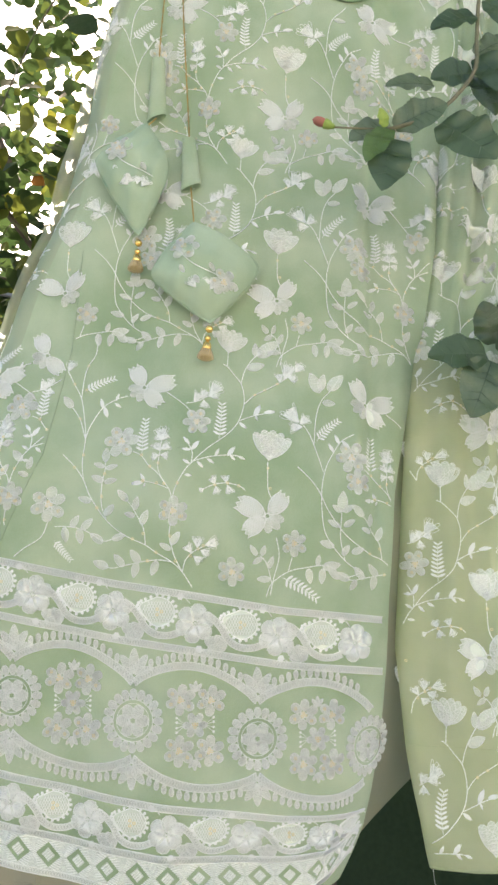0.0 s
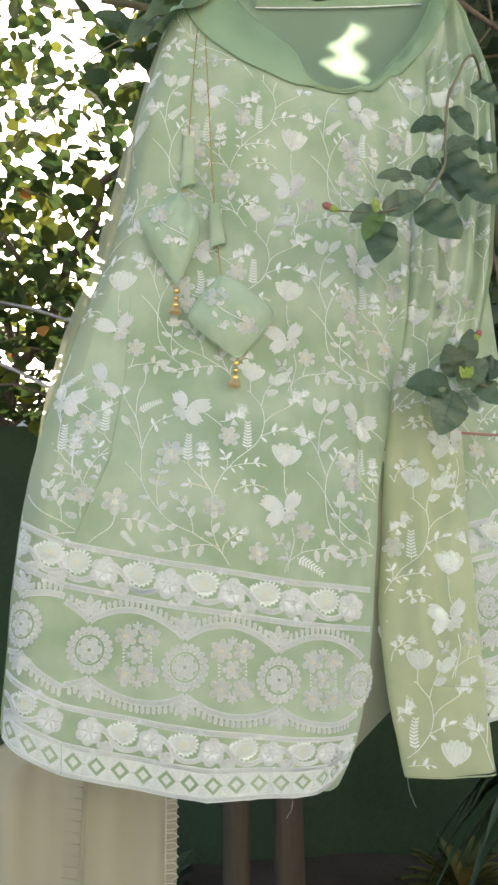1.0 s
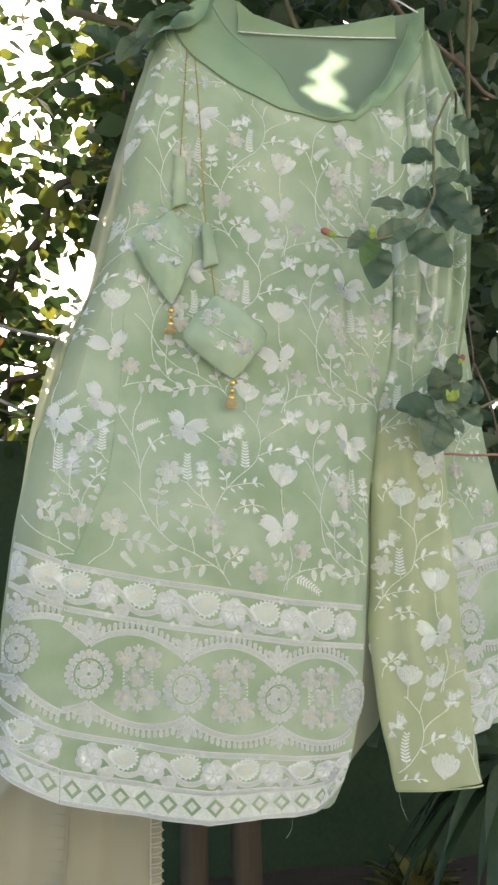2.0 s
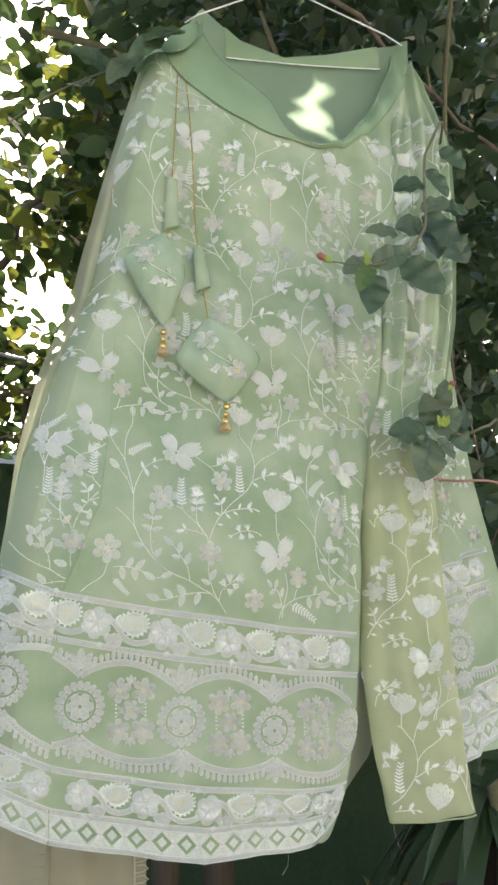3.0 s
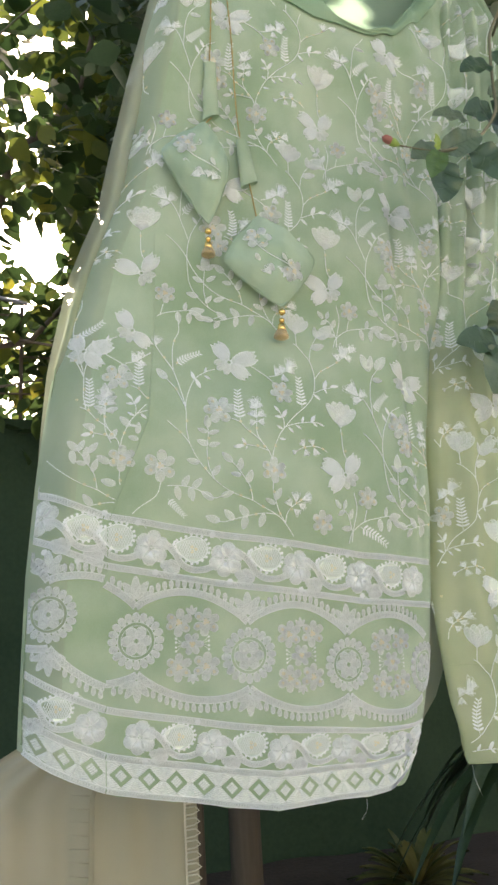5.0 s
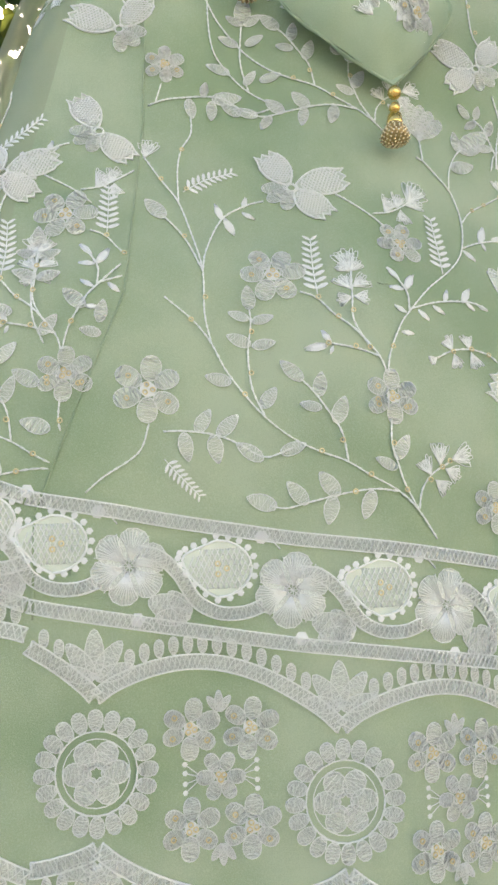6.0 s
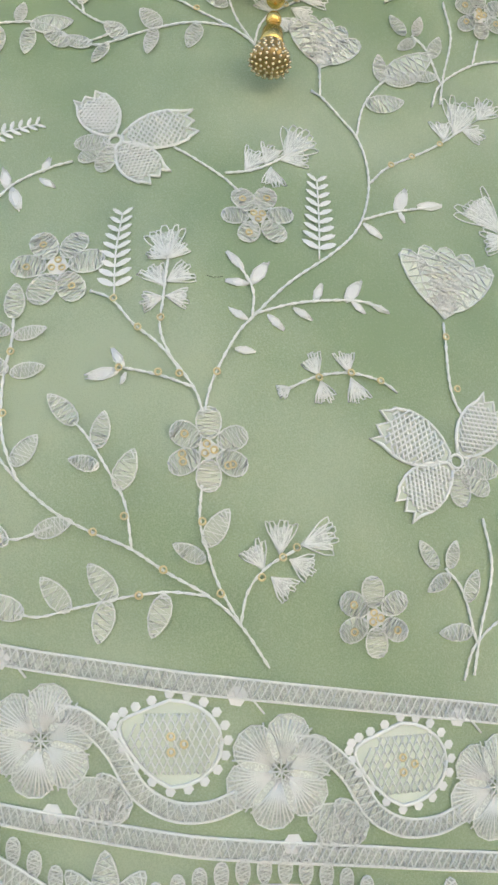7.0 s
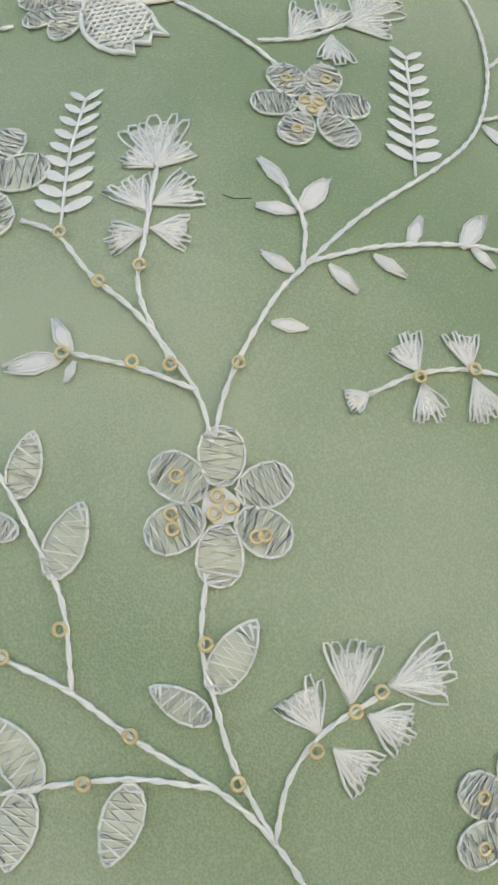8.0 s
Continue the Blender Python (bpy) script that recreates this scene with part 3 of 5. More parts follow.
            if x0 + .03 < cx < x1 - .03:
                z = line(cx) - .147
                for dx, dz in ((-.017, .028), (.018, .027), (-.018, -.028), (.017, -.029)):
                    self.flower((cx + dx, z + dz), (cx + dx + .002, z + dz + .0178), rng, 6)
                self.flower((cx, z), (cx + .0145, z), rng, 6)
                for dx in (-1, 1):
                    g = Geo()
                    for dz in (-.008, -.003, .003, .008):
                        q = Vector((cx + dx * .021, z + dz))
                        self.line(g, [(cx + dx * .011, z), q], .0004, .01, 3)
                        self.shape(g, [q + Vector((math.cos(k2), math.sin(k2))) * .0017 for k2 in range(6)], 2, .001)
                    self.put("stamen", g)
                self.spray((cx, z + .037), 1, .012, rng, 3)
                self.spray((cx, z - .038), -1, .012, rng, 3)
        # close white lace with sunk diamond rings above the hem
        count, h = round((x1 - x0) / .0335), .0165
        p = (x1 - x0) / count
        for i in range(count):
            cx = x0 + p * (i + .5)
            def at(dx, dz):
                return (cx + dx, line(cx + dx) - .3185 + dz)
            g = Geo()
            for kx in (-1, 1):
                for kz in (-1, 1):
                    quad = [at(0, kz * h), at(kx * p / 2, kz * h), at(kx * p / 2, 0), at(kx * .0142, 0), at(0, kz * .0138)]
                    self.shape(g, quad, 3, .0009)
                    for j in range(7):
                        u = (j + .5) / 7
                        self.line(g, [at(kx * .0142 * (1 - u) * .98, kz * .0138 * u), at(kx * p / 2 * (1 - .4 * u), kz * (h * u * .6 + .4 * h * u * u + .002))], .00055, .02, 3, off=.0013)
            self.put("lace_ground", g)
            g = Geo()
            rim = [at(-.0075, 0), at(0, -.0078), at(.0075, 0), at(0, .0078)]
            self.shape(g, rim, 3, .0012)
            for j in range(4):
                self.line(g, [at(-.0065 + .0018 * j, -.0012 - .0016 * j), at(.001 + .0018 * j, .0064 - .0016 * j)], .0005, .01, 3, off=.0015)
            self.put("diamond", g)
        self.ribbon(row(-.3385), .0065)


class Tile:
    """One repeat of the vine pattern, in millimetres from its large flower."""

    def __init__(self):
        self.items = []

    def add(self, kind, *pts):
        self.items.append((kind, [Vector(p) / 1000 for p in pts]))

    def sew(self, cloth, at, rng, west=-1.0, south=-1.0):
        """Sews the repeat; what lies west or south of the limits is left to the neighbouring repeat."""
        at = Vector(at)
        cloth.butterfly(at, rng)
        cloth.butterfly(at + Vector((.158, -.169)), rng, True)
        for kind, pts in self.items:
            if kind == "stem":
                m = sum(pts, Vector((0, 0))) / len(pts)
                if m.x < west or m.y < south - 0.033:
                    continue
            else:
                size = 1 if kind == "seq" else 2
                pts = [p for k in range(0, len(pts), size) if pts[k].x >= west and (pts[k].y >= south or kind == "leaf") for p in pts[k:k + size]]
            pts = [p + at for p in pts]
            if kind == "stem":
                cloth.stem(pts, rng)
            elif kind == "seq":
                for p in pts:
                    cloth.sequin(p)
            else:
                work = {"leaf": cloth.leaf, "satin": cloth.satin, "tuft": cloth.tuft, "fern": cloth.fern, "flower": cloth.flower, "bell": cloth.bell}[kind]
                for a, b in zip(pts[::2], pts[1::2]):
                    work(a, b, rng)


vines = Tile()
vines.add("stem", (72, -261), (57, -238), (44, -226), (27, -216), (12, -206), (-4, -199), (-20, -190), (-36, -176), (-48, -161), (-59, -144), (-67, -126), (-78, -110), (-95, -93))
vines.add("stem", (-67, -126), (-70, -105), (-69, -73), (-73, -47), (-81, -14), (-93, 8), (-103, 27))
vines.add("stem", (-69, -73), (-65, -55), (-52, -28), (-34, -15), (-21, -11))
vines.add("stem", (-81, -14), (-80, 16), (-76, 35), (-68, 52), (-68, 81))
vines.add("stem", (-36, -176), (-43, -157), (-44, -133), (-41, -114), (-41, -103))
vines.add("stem", (13, -206), (10, -187), (2, -172), (-6, -159), (-12, -152))
vines.add("stem", (44, -226), (29, -224), (15, -225), (3, -227), (-12, -230), (-26, -233), (-36, -231))
vines.add("stem", (57, -238), (48, -221), (44, -208), (41, -196), (42, -181))
vines.add("stem", (57, -238), (60, -225), (67, -216), (75, -211), (83, -207))
vines.add("stem", (43, -152), (39, -139), (25, -120), (13, -109), (3, -96), (-7, -91))
vines.add("stem", (34, -134), (25, -114), (26, -97), (28, -77))
vines.add("stem", (39, -139), (24, -133), (9, -129))
vines.add("stem", (43, -152), (47, -136), (57, -116), (65, -106), (83, -87), (106, -68), (120, -51), (128, -28), (129, -8), (125, 8), (117, 19), (107, 32), (102, 35))
vines.add("stem", (107, 32), (108, 52))
vines.add("stem", (125, 8), (131, 30), (143, 49), (152, 55))
vines.add("stem", (65, -106), (66, -93), (62, -83), (58, -76))
vines.add("stem", (66, -104), (88, -97), (116, -94), (130, -98))
vines.add("stem", (30, -8), (52, -25), (62, -36))
vines.add("stem", (55, -24), (71, -20), (92, -6))
vines.add("stem", (-91, -27), (-79, -45), (-69, -73))
vines.add("stem", (-20, -196), (-28, -199), (-39, -201), (-54, -192), (-68, -186), (-85, -183), (-99, -183))
vines.add("stem", (129, -22), (143, -7), (171, 10), (193, 26))
vines.add("stem", (123, -46), (142, -37), (169, -29))
vines.add("stem", (131, -138), (124, -133), (109, -130), (94, -132), (81, -138))
vines.add("stem", (159, -100), (159, -134), (165, -150))
vines.add("stem", (169, -195), (172, -218), (165, -245), (161, -264))
vines.add("stem", (163, -250), (157, -227), (149, -217))
vines.add("stem", (102, -254), (100, -264))
vines.add("stem", (156, -266), (163, -250), (183, -236), (204, -231), (233, -228), (255, -241), (277, -235))
vines.add("stem", (188, -219), (183, -236))
vines.add("stem", (277, -237), (255, -221), (237, -200), (228, -179), (227, -136), (233, -106), (245, -82), (257, -65), (273, -56))
vines.add("stem", (230, -110), (222, -84), (212, -57), (198, -38))
vines.add("stem", (219, -73), (223, -36), (231, -11), (245, 6), (257, 24))
vines.add("stem", (255, -221), (250, -193), (253, -157))
vines.add("leaf", (-41, -103), (-41, -85), (-42, -110), (-55, -105), (-40, -112), (-26, -108), (-42, -128), (-57, -121), (-41, -129), (-26, -126), (-38, -170), (-28, -157))
vines.add("leaf", (-11, -153), (-24, -139), (-2, -164), (1, -148), (-1, -172), (-14, -168), (7, -182), (14, -165))
vines.add("leaf", (6, -227), (-5, -212), (3, -227), (-1, -244), (27, -225), (21, -242), (-13, -231), (-25, -217), (-23, -233), (-31, -245), (-32, -232), (-50, -225))
vines.add("leaf", (43, -206), (53, -191), (43, -212), (30, -205))
vines.add("leaf", (133, 31), (156, 39), (144, 51), (144, 70), (147, 53), (176, 74), (146, 52), (168, 58))
vines.add("leaf", (-91, -27), (-104, -11))
vines.add("leaf", (-28, -199), (-12, -194), (-39, -203), (-55, -192), (-66, -187), (-53, -174), (-69, -186), (-66, -204), (-79, -184), (-70, -170), (-87, -184), (-84, -202), (-56, -153), (-72, -148))
vines.add("leaf", (145, -217), (137, -205), (151, -217), (155, -205), (151, -220), (140, -227), (159, -232), (165, -218), (161, -245), (145, -245))
vines.add("leaf", (219, -228), (222, -215), (208, -232), (210, -250), (226, -230), (249, -226), (226, -232), (224, -250), (247, -243), (233, -233))
vines.add("leaf", (229, 1), (217, 29), (230, 5), (236, 28), (241, 6), (262, 28), (233, -13), (250, -13))
vines.add("leaf", (253, -160), (256, -133), (252, -160), (241, -152), (255, -160), (268, -151), (249, -179), (234, -172), (255, -178), (269, -170), (252, -214), (261, -202), (241, -204), (223, -199))
vines.add("flower", (45, -166), (46, -148))
vines.add("flower", (-23, -76), (-13, -57))
vines.add("flower", (70, -50), (88, -48))
vines.add("flower", (115, -237), (115, -220))
vines.add("flower", (191, -202), (191, -186))
vines.add("flower", (276, -120), (276, -103))
vines.add("tuft", (67, -216), (61, -205), (74, -210), (75, -196), (83, -206), (98, -202), (78, -212), (89, -217), (70, -219), (79, -226))
vines.add("tuft", (28, -77), (26, -58), (27, -77), (20, -71), (28, -77), (35, -67), (26, -91), (19, -80), (27, -89), (38, -83), (26, -97), (16, -99), (27, -96), (37, -98))
vines.add("tuft", (65, -21), (73, -8), (78, -18), (79, -30), (85, -11), (98, 7), (83, -13), (96, -10), (75, -16), (80, -4))
vines.add("tuft", (-103, 27), (-98, 42), (-105, 30), (-110, 25))
vines.add("tuft", (176, 14), (176, 28), (182, 19), (192, 42), (187, 22), (199, 18), (197, 29), (207, 42))
vines.add("tuft", (81, -138), (75, -141), (94, -132), (90, -122), (95, -134), (97, -144), (108, -130), (106, -120), (109, -132), (113, -143))
vines.add("tuft", (200, -44), (183, -23), (201, -46), (213, -35), (205, -50), (188, -51))
vines.add("fern", (4, -95), (6, -48))
vines.add("fern", (98, -73), (101, -24))
vines.add("fern", (-77, -4), (-41, 15))
vines.add("fern", (-99, -200), (-78, -223))
vines.add("fern", (176, -243), (217, -268))
vines.add("fern", (223, -68), (253, -38))
vines.add("satin", (7, -130), (-7, -132), (9, -129), (4, -120), (10, -131), (8, -136))
vines.add("satin", (65, -89), (73, -77), (64, -89), (54, -88), (62, -81), (55, -73), (63, -107), (55, -102), (57, -121), (66, -122))
vines.add("satin", (72, -104), (79, -111), (84, -100), (92, -105), (94, -96), (98, -87), (109, -95), (117, -83), (112, -94), (118, -100), (122, -95), (130, -98))
vines.add("satin", (-52, -28), (-55, -15), (-50, -27), (-45, -41), (-36, -17), (-33, -8), (-37, -21), (-29, -27))
vines.add("satin", (123, -48), (132, -56), (142, -37), (150, -22), (144, -36), (146, -43), (155, -31), (169, -29))
vines.add("satin", (245, -82), (239, -71), (253, -70), (248, -58), (257, -65), (267, -76))
vines.add("bell", (108, 52), (115, 87))
vines.add("bell", (160, -98), (167, -56))
vines.add("seq", (-48, -161), (-69, -94), (-79, -110), (-3, -199), (26, -215), (49, -225), (10, -193), (16, -225), (-43, -147), (-41, -119), (42, -196), (33, -133), (24, -132), (15, -111), (4, -96), (25, -107), (49, -132), (-75, -2), (-79, -44), (-92, 7), (66, -219), (81, -207), (7, -129), (53, -173), (34, -168), (-76, 34), (75, -211))
vines.add("seq", (159, -108), (123, -133), (109, -130), (94, -133), (162, -134), (143, -7), (156, 1), (173, 11))


# ---------------------------------------------------------------- setting
g = Geo()
g.grid(lambda u, v: (-60 + 120 * u, -60 + 120 * v, 0.02 * noise.noise(Vector((u * 300, v * 300, 0)))), 60, 60)
ground = tagged(obj("ground", g, SOIL), "bare dark garden soil under the plants", "ground", kind="structure")

g = Geo()
g.grid(lambda u, v: (-5 + 10 * u, 3.0 + 0.03 * math.sin(u * 60) + 0.012 * math.sin(u * 173 + v * 3), 1.745 * v + 0.006 * math.sin(u * 90) * v), 160, 12)
g.grid(lambda u, v: (5 - 10 * u, 3.03 + 0.03 * math.sin((1 - u) * 60) + 0.012 * math.sin((1 - u) * 173 + v * 3), 1.745 * v + 0.006 * math.sin((1 - u) * 90) * v), 160, 12)
fence = tagged(obj("fence", g, SHEET), "dark green cloth sheet fence, slightly rippled", "fence", kind="structure")

g = Geo()
g.box((-9, 9.0, 0), (3, 9.3, 3.1))
g.box((-9.2, 8.9, 3.1), (3.2, 9.4, 3.25))
tagged(obj("backdrop", g, PLASTER, smooth=False), "pale plastered wall far behind the trees", "wall", kind="structure")

# unseen pale wall and paving, added behind the camera as warm sun bounce
g = Geo()
g.box((-1.6, -4.3, 0), (9, -4.0, 2.7))
g.box((-1.8, -4.4, 2.7), (9.2, -3.8, 2.85))
tagged(obj("bounce_wall", g, PLASTER, smooth=False), "unseen pale plaster wall added to bounce sun onto the kurta", "wall", kind="structure")
g = Geo()
g.grid(lambda u, v: (-6 + 12 * u, -4 + 4.9 * v, 0.045), 40, 20)
tagged(obj("pavement", g, BOUNCE_PAVING), "unseen pale paving added to bounce sun onto the kurta", "pavement", kind="structure")

# wire rails above the sheet
rails = thing("fence_rail", "thin grey wire rails and posts above the sheet", "fence")
for i in range(14):
    g = Geo()
    x = -2.6 + i * 0.21
    g.tube([(x, 3.08, 0), (x + 0.01, 3.08, 2.25)], 0.008, 6)
    obj("post", g, BARK, rails)
for z in (1.86, 2.02, 2.2):
    g = Geo()
    g.tube([(-2.7 + 0.3 * i, 3.06, z + 0.006 * math.sin(i * 2.0)) for i in range(12)], 0.005, 5)
    obj("rail", g, BARK, rails)

# ---------------------------------------------------------------- the kurta
kurta = thing("kurta", "pale green embroidered net kurta hanging open-necked on a hanger", "clothing")


def front_point(u, v):
    z = 1.5
    for _ in range(12):
        x = left_edge(z) + (right_edge(z) - left_edge(z)) * u
        z = hem_line(x) + (neck_line(x) - hem_line(x)) * v
    return front(x, z)


g = Geo()
g.grid(front_point, 110, 130)
g.m = [1 if k % 110 < 10 else 0 for k in range(len(g.f))]
front_panel = obj("front_panel", g, [FABRIC, SIDE], kurta, "green lined net front with white embroidery")


def back_top(x):
    return lerp_table(x, (-0.165, -0.1, -0.045, 0.039, 0.138, 0.242, 0.36, 0.43), (2.19, 2.25, 2.345, 2.27, 2.242, 2.268, 2.31, 2.33))


def back_point(u, v):
    z = 1.5
    for _ in range(12):
        l = left_edge(z) + 0.004
        x = l + (back_right(z) - l) * u
        lo = 0.79 + 0.22 * sstep(0.0, 0.12, x) * (1 - sstep(0.27, 0.35, x))
        z = lo + (back_top(x) - lo) * v
    return back(x, z)


g = Geo()
g.grid(back_point, 70, 80)
g.m = [0 if k // 70 > 58 else 1 for k in range(len(g.f))]
back_panel = obj("back_panel", g, [LINING, FABRIC], kurta, "plain green lining of the back, seen inside the neck")

# facing of the front neck, a broad plain band
INNER = ((-0.069, 2.243), (-0.041, 2.172), (-0.012, 2.112), (0.028, 2.06), (0.064, 2.02), (0.084, 1.962), (0.1, 1.938), (0.145, 1.932), (0.206, 1.952), (0.265, 2.022), (0.325, 2.118), (0.385, 2.25), (0.412, 2.335))
OUTER = ((-0.15, 2.125), (-0.122, 2.064), (-0.093, 2.024), (-0.03, 1.973), (0.036, 1.943), (0.07, 1.935), (0.1, 1.93), (0.145, 1.925), (0.2, 1.935), (0.25, 1.972), (0.318, 2.045), (0.405, 2.19), (0.43, 2.32))
inner, outer = curve(INNER, 0.012), curve(OUTER, 0.012)


def along(line, u):
    """The point at share u of a line, with its bends softened."""
    k = u * (len(line) - 1)
    i = min(int(k), len(line) - 2)
    return line[i].lerp(line[i + 1], k - i)


def facing_point(u, v):
    a, b = along(inner, u), along(outer, u)
    p = a.lerp(b, v)
    roll = 0.012 * math.sin(math.pi * v) + 0.02 * sstep(2.1, 2.3, p[1])
    return front(p[0], p[1], 0.004) + Vector((0, 0.03 * (1 - v) * sstep(2.0, 2.2, p[1]) - roll * 0.5, 0))


g = Geo()
g.grid(facing_point, 70, 8)
facing = obj("neck_facing", g, FACING, kurta, "plain green folded neck facing")
g = Geo()
g.tube([facing_point(i / 70, 0.0) for i in range(71)], 0.0022, 6)
g.tube([facing_point(i / 70, 1.0) for i in range(71)], 0.0016, 6)
obj("piping", g, FACING, facing)
# left shoulder: collar flap folded up and outwards
g = Geo()
g.grid(lambda u, v: (-0.21 + 0.14 * u + 0.02 * v, 0.985 + 0.07 * v - 0.012 * math.sin(u * 4 + v * 3), 2.03 + 0.115 * u + (0.06 + 0.04 * u) * v + 0.012 * math.sin(u * 7)), 18, 12)
obj("shoulder_flap", g, FACING, kurta)

# back neck band and its light piping
g = Geo()
pipe_z = lambda t: 2.216 - 0.004 * math.sin(math.pi * t) + 0.03 * t
g.grid(lambda u, v: back(0.005 + 0.36 * u, back_top(0.005 + 0.36 * u) * (1 - v) + pipe_z(u) * v, 0.004 + 0.004 * math.sin(v * 3)), 40, 6)
obj("back_facing", g, FACING, kurta)
g = Geo()
g.tube([back(0.005 + 0.36 * i / 30, pipe_z(i / 30), 0.008) for i in range(31)], 0.0015, 6)
obj("neck_piping", g, THREAD, kurta, "pale piping cord along the back neck")

# the hanging sleeve, a flattened tube of sheer net
g = Geo()


def sleeve_point(u, v):
    z = 0.70 + 1.54 * v
    l, r = sleeve_edges(z)
    w = 2 * math.pi * u
    x = (l + r) / 2 - (r - l) / 2 * math.cos(w)
    z2 = z + (0.006 * (x - l) / (r - l) if v < 0.02 else 0)
    return (x, sleeve_y(x, z, -1 if u < 0.5 else 1) + (0 if u < 0.5 else 0.002), z2)


g.grid(sleeve_point, 56, 110)
g.m = [1 if k // 56 > 46 else 0 for k in range(len(g.f))]
sleeve_part = obj("sleeve", g, [SLEEVE, FABRIC], kurta, "sheer single-layer net sleeve, coloured yellow-green for backlight")
g = Geo()
g.tube([sleeve(sleeve_edges(0.70)[0] + 0.15 * i / 20, 0.702, 0.002) for i in range(21)], 0.0016, 5)
obj("cuff_hem", g, SLEEVE, sleeve_part)
g = Geo()
g.tube([sleeve(sleeve_edges(0.83)[0] + 0.165 * i / 20, 0.845 - 0.006 * i / 20, 0.001) for i in range(21)], 0.0007, 5)
obj("cuff_seam", g, SLEEVE, sleeve_part)

# sheer side between the front edge and the back
g = Geo()
g.grid(lambda u, v: (lambda z: (right_edge(z) - 0.004 + 0.10 * u, front_y(right_edge(z) - 0.002, z) + 0.01 + 0.10 * u ** 0.8, z + 0.06 * u * (1 - v)))(0.73 + 0.6 * v), 14, 24)
obj("side_gusset", g, SHEER, kurta, "sheer pale net side of the kurta")
# sheer left sleeve lying along the side
g = Geo()
g.grid(lambda u, v: (lambda z: (left_edge(z) + 0.006 - 0.02 * math.sin(math.pi * v) ** 0.7 + 0.045 * u, 1.05 - 0.03 * math.sin(math.pi * u) + 0.004 * math.sin(v * 40 + u * 3), z))(1.08 + 1.0 * v), 12, 60)
obj("sleeve", g, SHEER, kurta, "sheer net sleeve hanging beside the body")

rng = random.Random(4)
SEAM = lambda z: lerp_table(z, (1.0, 1.06, 1.2, 1.35, 1.5, 1.85, 2.1), (-0.313, -0.312, -0.256, -0.238, -0.232, -0.212, -0.19))
body = Stitch(front, lambda x, z: inside_front(x, z) and (x > SEAM(z) + 0.002 or z > 1.42), front_panel)
for i, j in ((0, 0), (0, 1), (0, 2), (1, 0), (1, 1), (1, 2), (1, -1), (-1, 1), (-1, 2), (0, 3), (1, 3)):
    vines.sew(body, (-0.1355 + 0.292 * i + 0.016 * j, 1.291 - 0.012 * i + 0.303 * j), rng, -0.035 if i == 1 or (i == 0 and j in (1, 2)) else -1.0, -0.222 if j > 0 else -1.0)
gore = Stitch(front, lambda x, z: inside_front(x, z) and x < SEAM(z) - 0.002 and z < 1.41, front_panel)
vines.sew(gore, (-0.27, 1.343), rng, -1.0, -0.12)
vines.sew(gore, (-0.338, 1.312), rng, -0.02, -1.0)
# the small spray beside the seam
body.flower((-0.243, 1.135), (-0.241, 1.157), rng)
body.stem([(-0.243, 1.113), (-0.25, 1.095), (-0.272, 1.08), (-0.288, 1.066)], rng)
edge = Stitch(border_drape, lambda x, z: left_edge(z) + 0.004 < x < right_edge(z) - 0.002, front_panel)
edge.fill = 3
edge.border(band_line, -0.316, 0.168, rng)
wing = Stitch(lambda x, z, off=0.0: front(max(x, left_edge(z) + 0.006), z, off), lambda x, z: x > left_edge(z) + 0.004, front_panel)
wing.fill = 3
wing.border(band_line, -0.418, -0.317, rng, -0.386, 0.144, -0.3955, 0.097)
arm = Stitch(sleeve, lambda x, z: sleeve_edges(z)[0] + 0.006 < x < sleeve_edges(z)[1] - 0.006 and 0.71 < z < 2.2, sleeve_part)
for p in ((0.15, 1.12), (0.17, 1.42), (0.19, 1.72), (0.2, 2.02), (0.14, 0.815)):
    vines.sew(arm, p, rng, 0.0, -0.222)
far_wall = Stitch(lambda x, z, off=0.0: Vector((x, sleeve_y(x, z, 1) - 0.001 - off, z)), lambda x, z: sleeve_edges(z)[0] + 0.008 < x < sleeve_edges(z)[1] - 0.008 and 0.72 < z < 1.5, sleeve_part)
for p in ((0.05, 1.0), (0.07, 1.3), (0.09, 1.58)):
    vines.sew(far_wall, p, rng, 0.05, -0.222)
tail = Stitch(back, lambda x, z: 0.3 < x < back_right(z) - 0.008 and 0.76 < z < 1.7, back_panel)
tail.fill = 3
tail.border(back_band, 0.3, 0.5, rng, 0.4, 0.144, 0.37, 0.097)
tail2 = Stitch(back, lambda x, z: 0.34 < x < back_right(z) - 0.008 and 1.14 < z < 1.6, back_panel)
vines.sew(tail2, (0.36, 1.42), rng)

# seam cord down the left side of the front
g = Geo()
g.tube([front(SEAM(1.0 + 0.5 * i / 40), 1.0 + 0.5 * i / 40, 0.0006) for i in range(41)], 0.0008, 5)
obj("seam", g, FABRIC, front_panel)


# ---------------------------------------------------------------- plants
def leaf_shape(n=6, width=0.34, fold=0.12, bend=0.18, serrate=0.0):
    """Vertices and faces of one unit-long leaf along +y, face up +z."""
    v, f = [], []
    for i in range(n + 1):
        u = i / n
        w = width * math.sin(math.pi * min(1, u * 0.96 + 0.02) ** 0.75) * (1 + (serrate if i % 2 else -serrate))
        z = -bend * u * u
        v += [(-w, u, z + fold * w), (0, u, z), (w, u, z + fold * w)]
    for i in range(n):
        a = 3 * i
        f += [(a, a + 1, a + 4, a + 3), (a + 1, a + 2, a + 5, a + 4)]
    return np.array(v), f


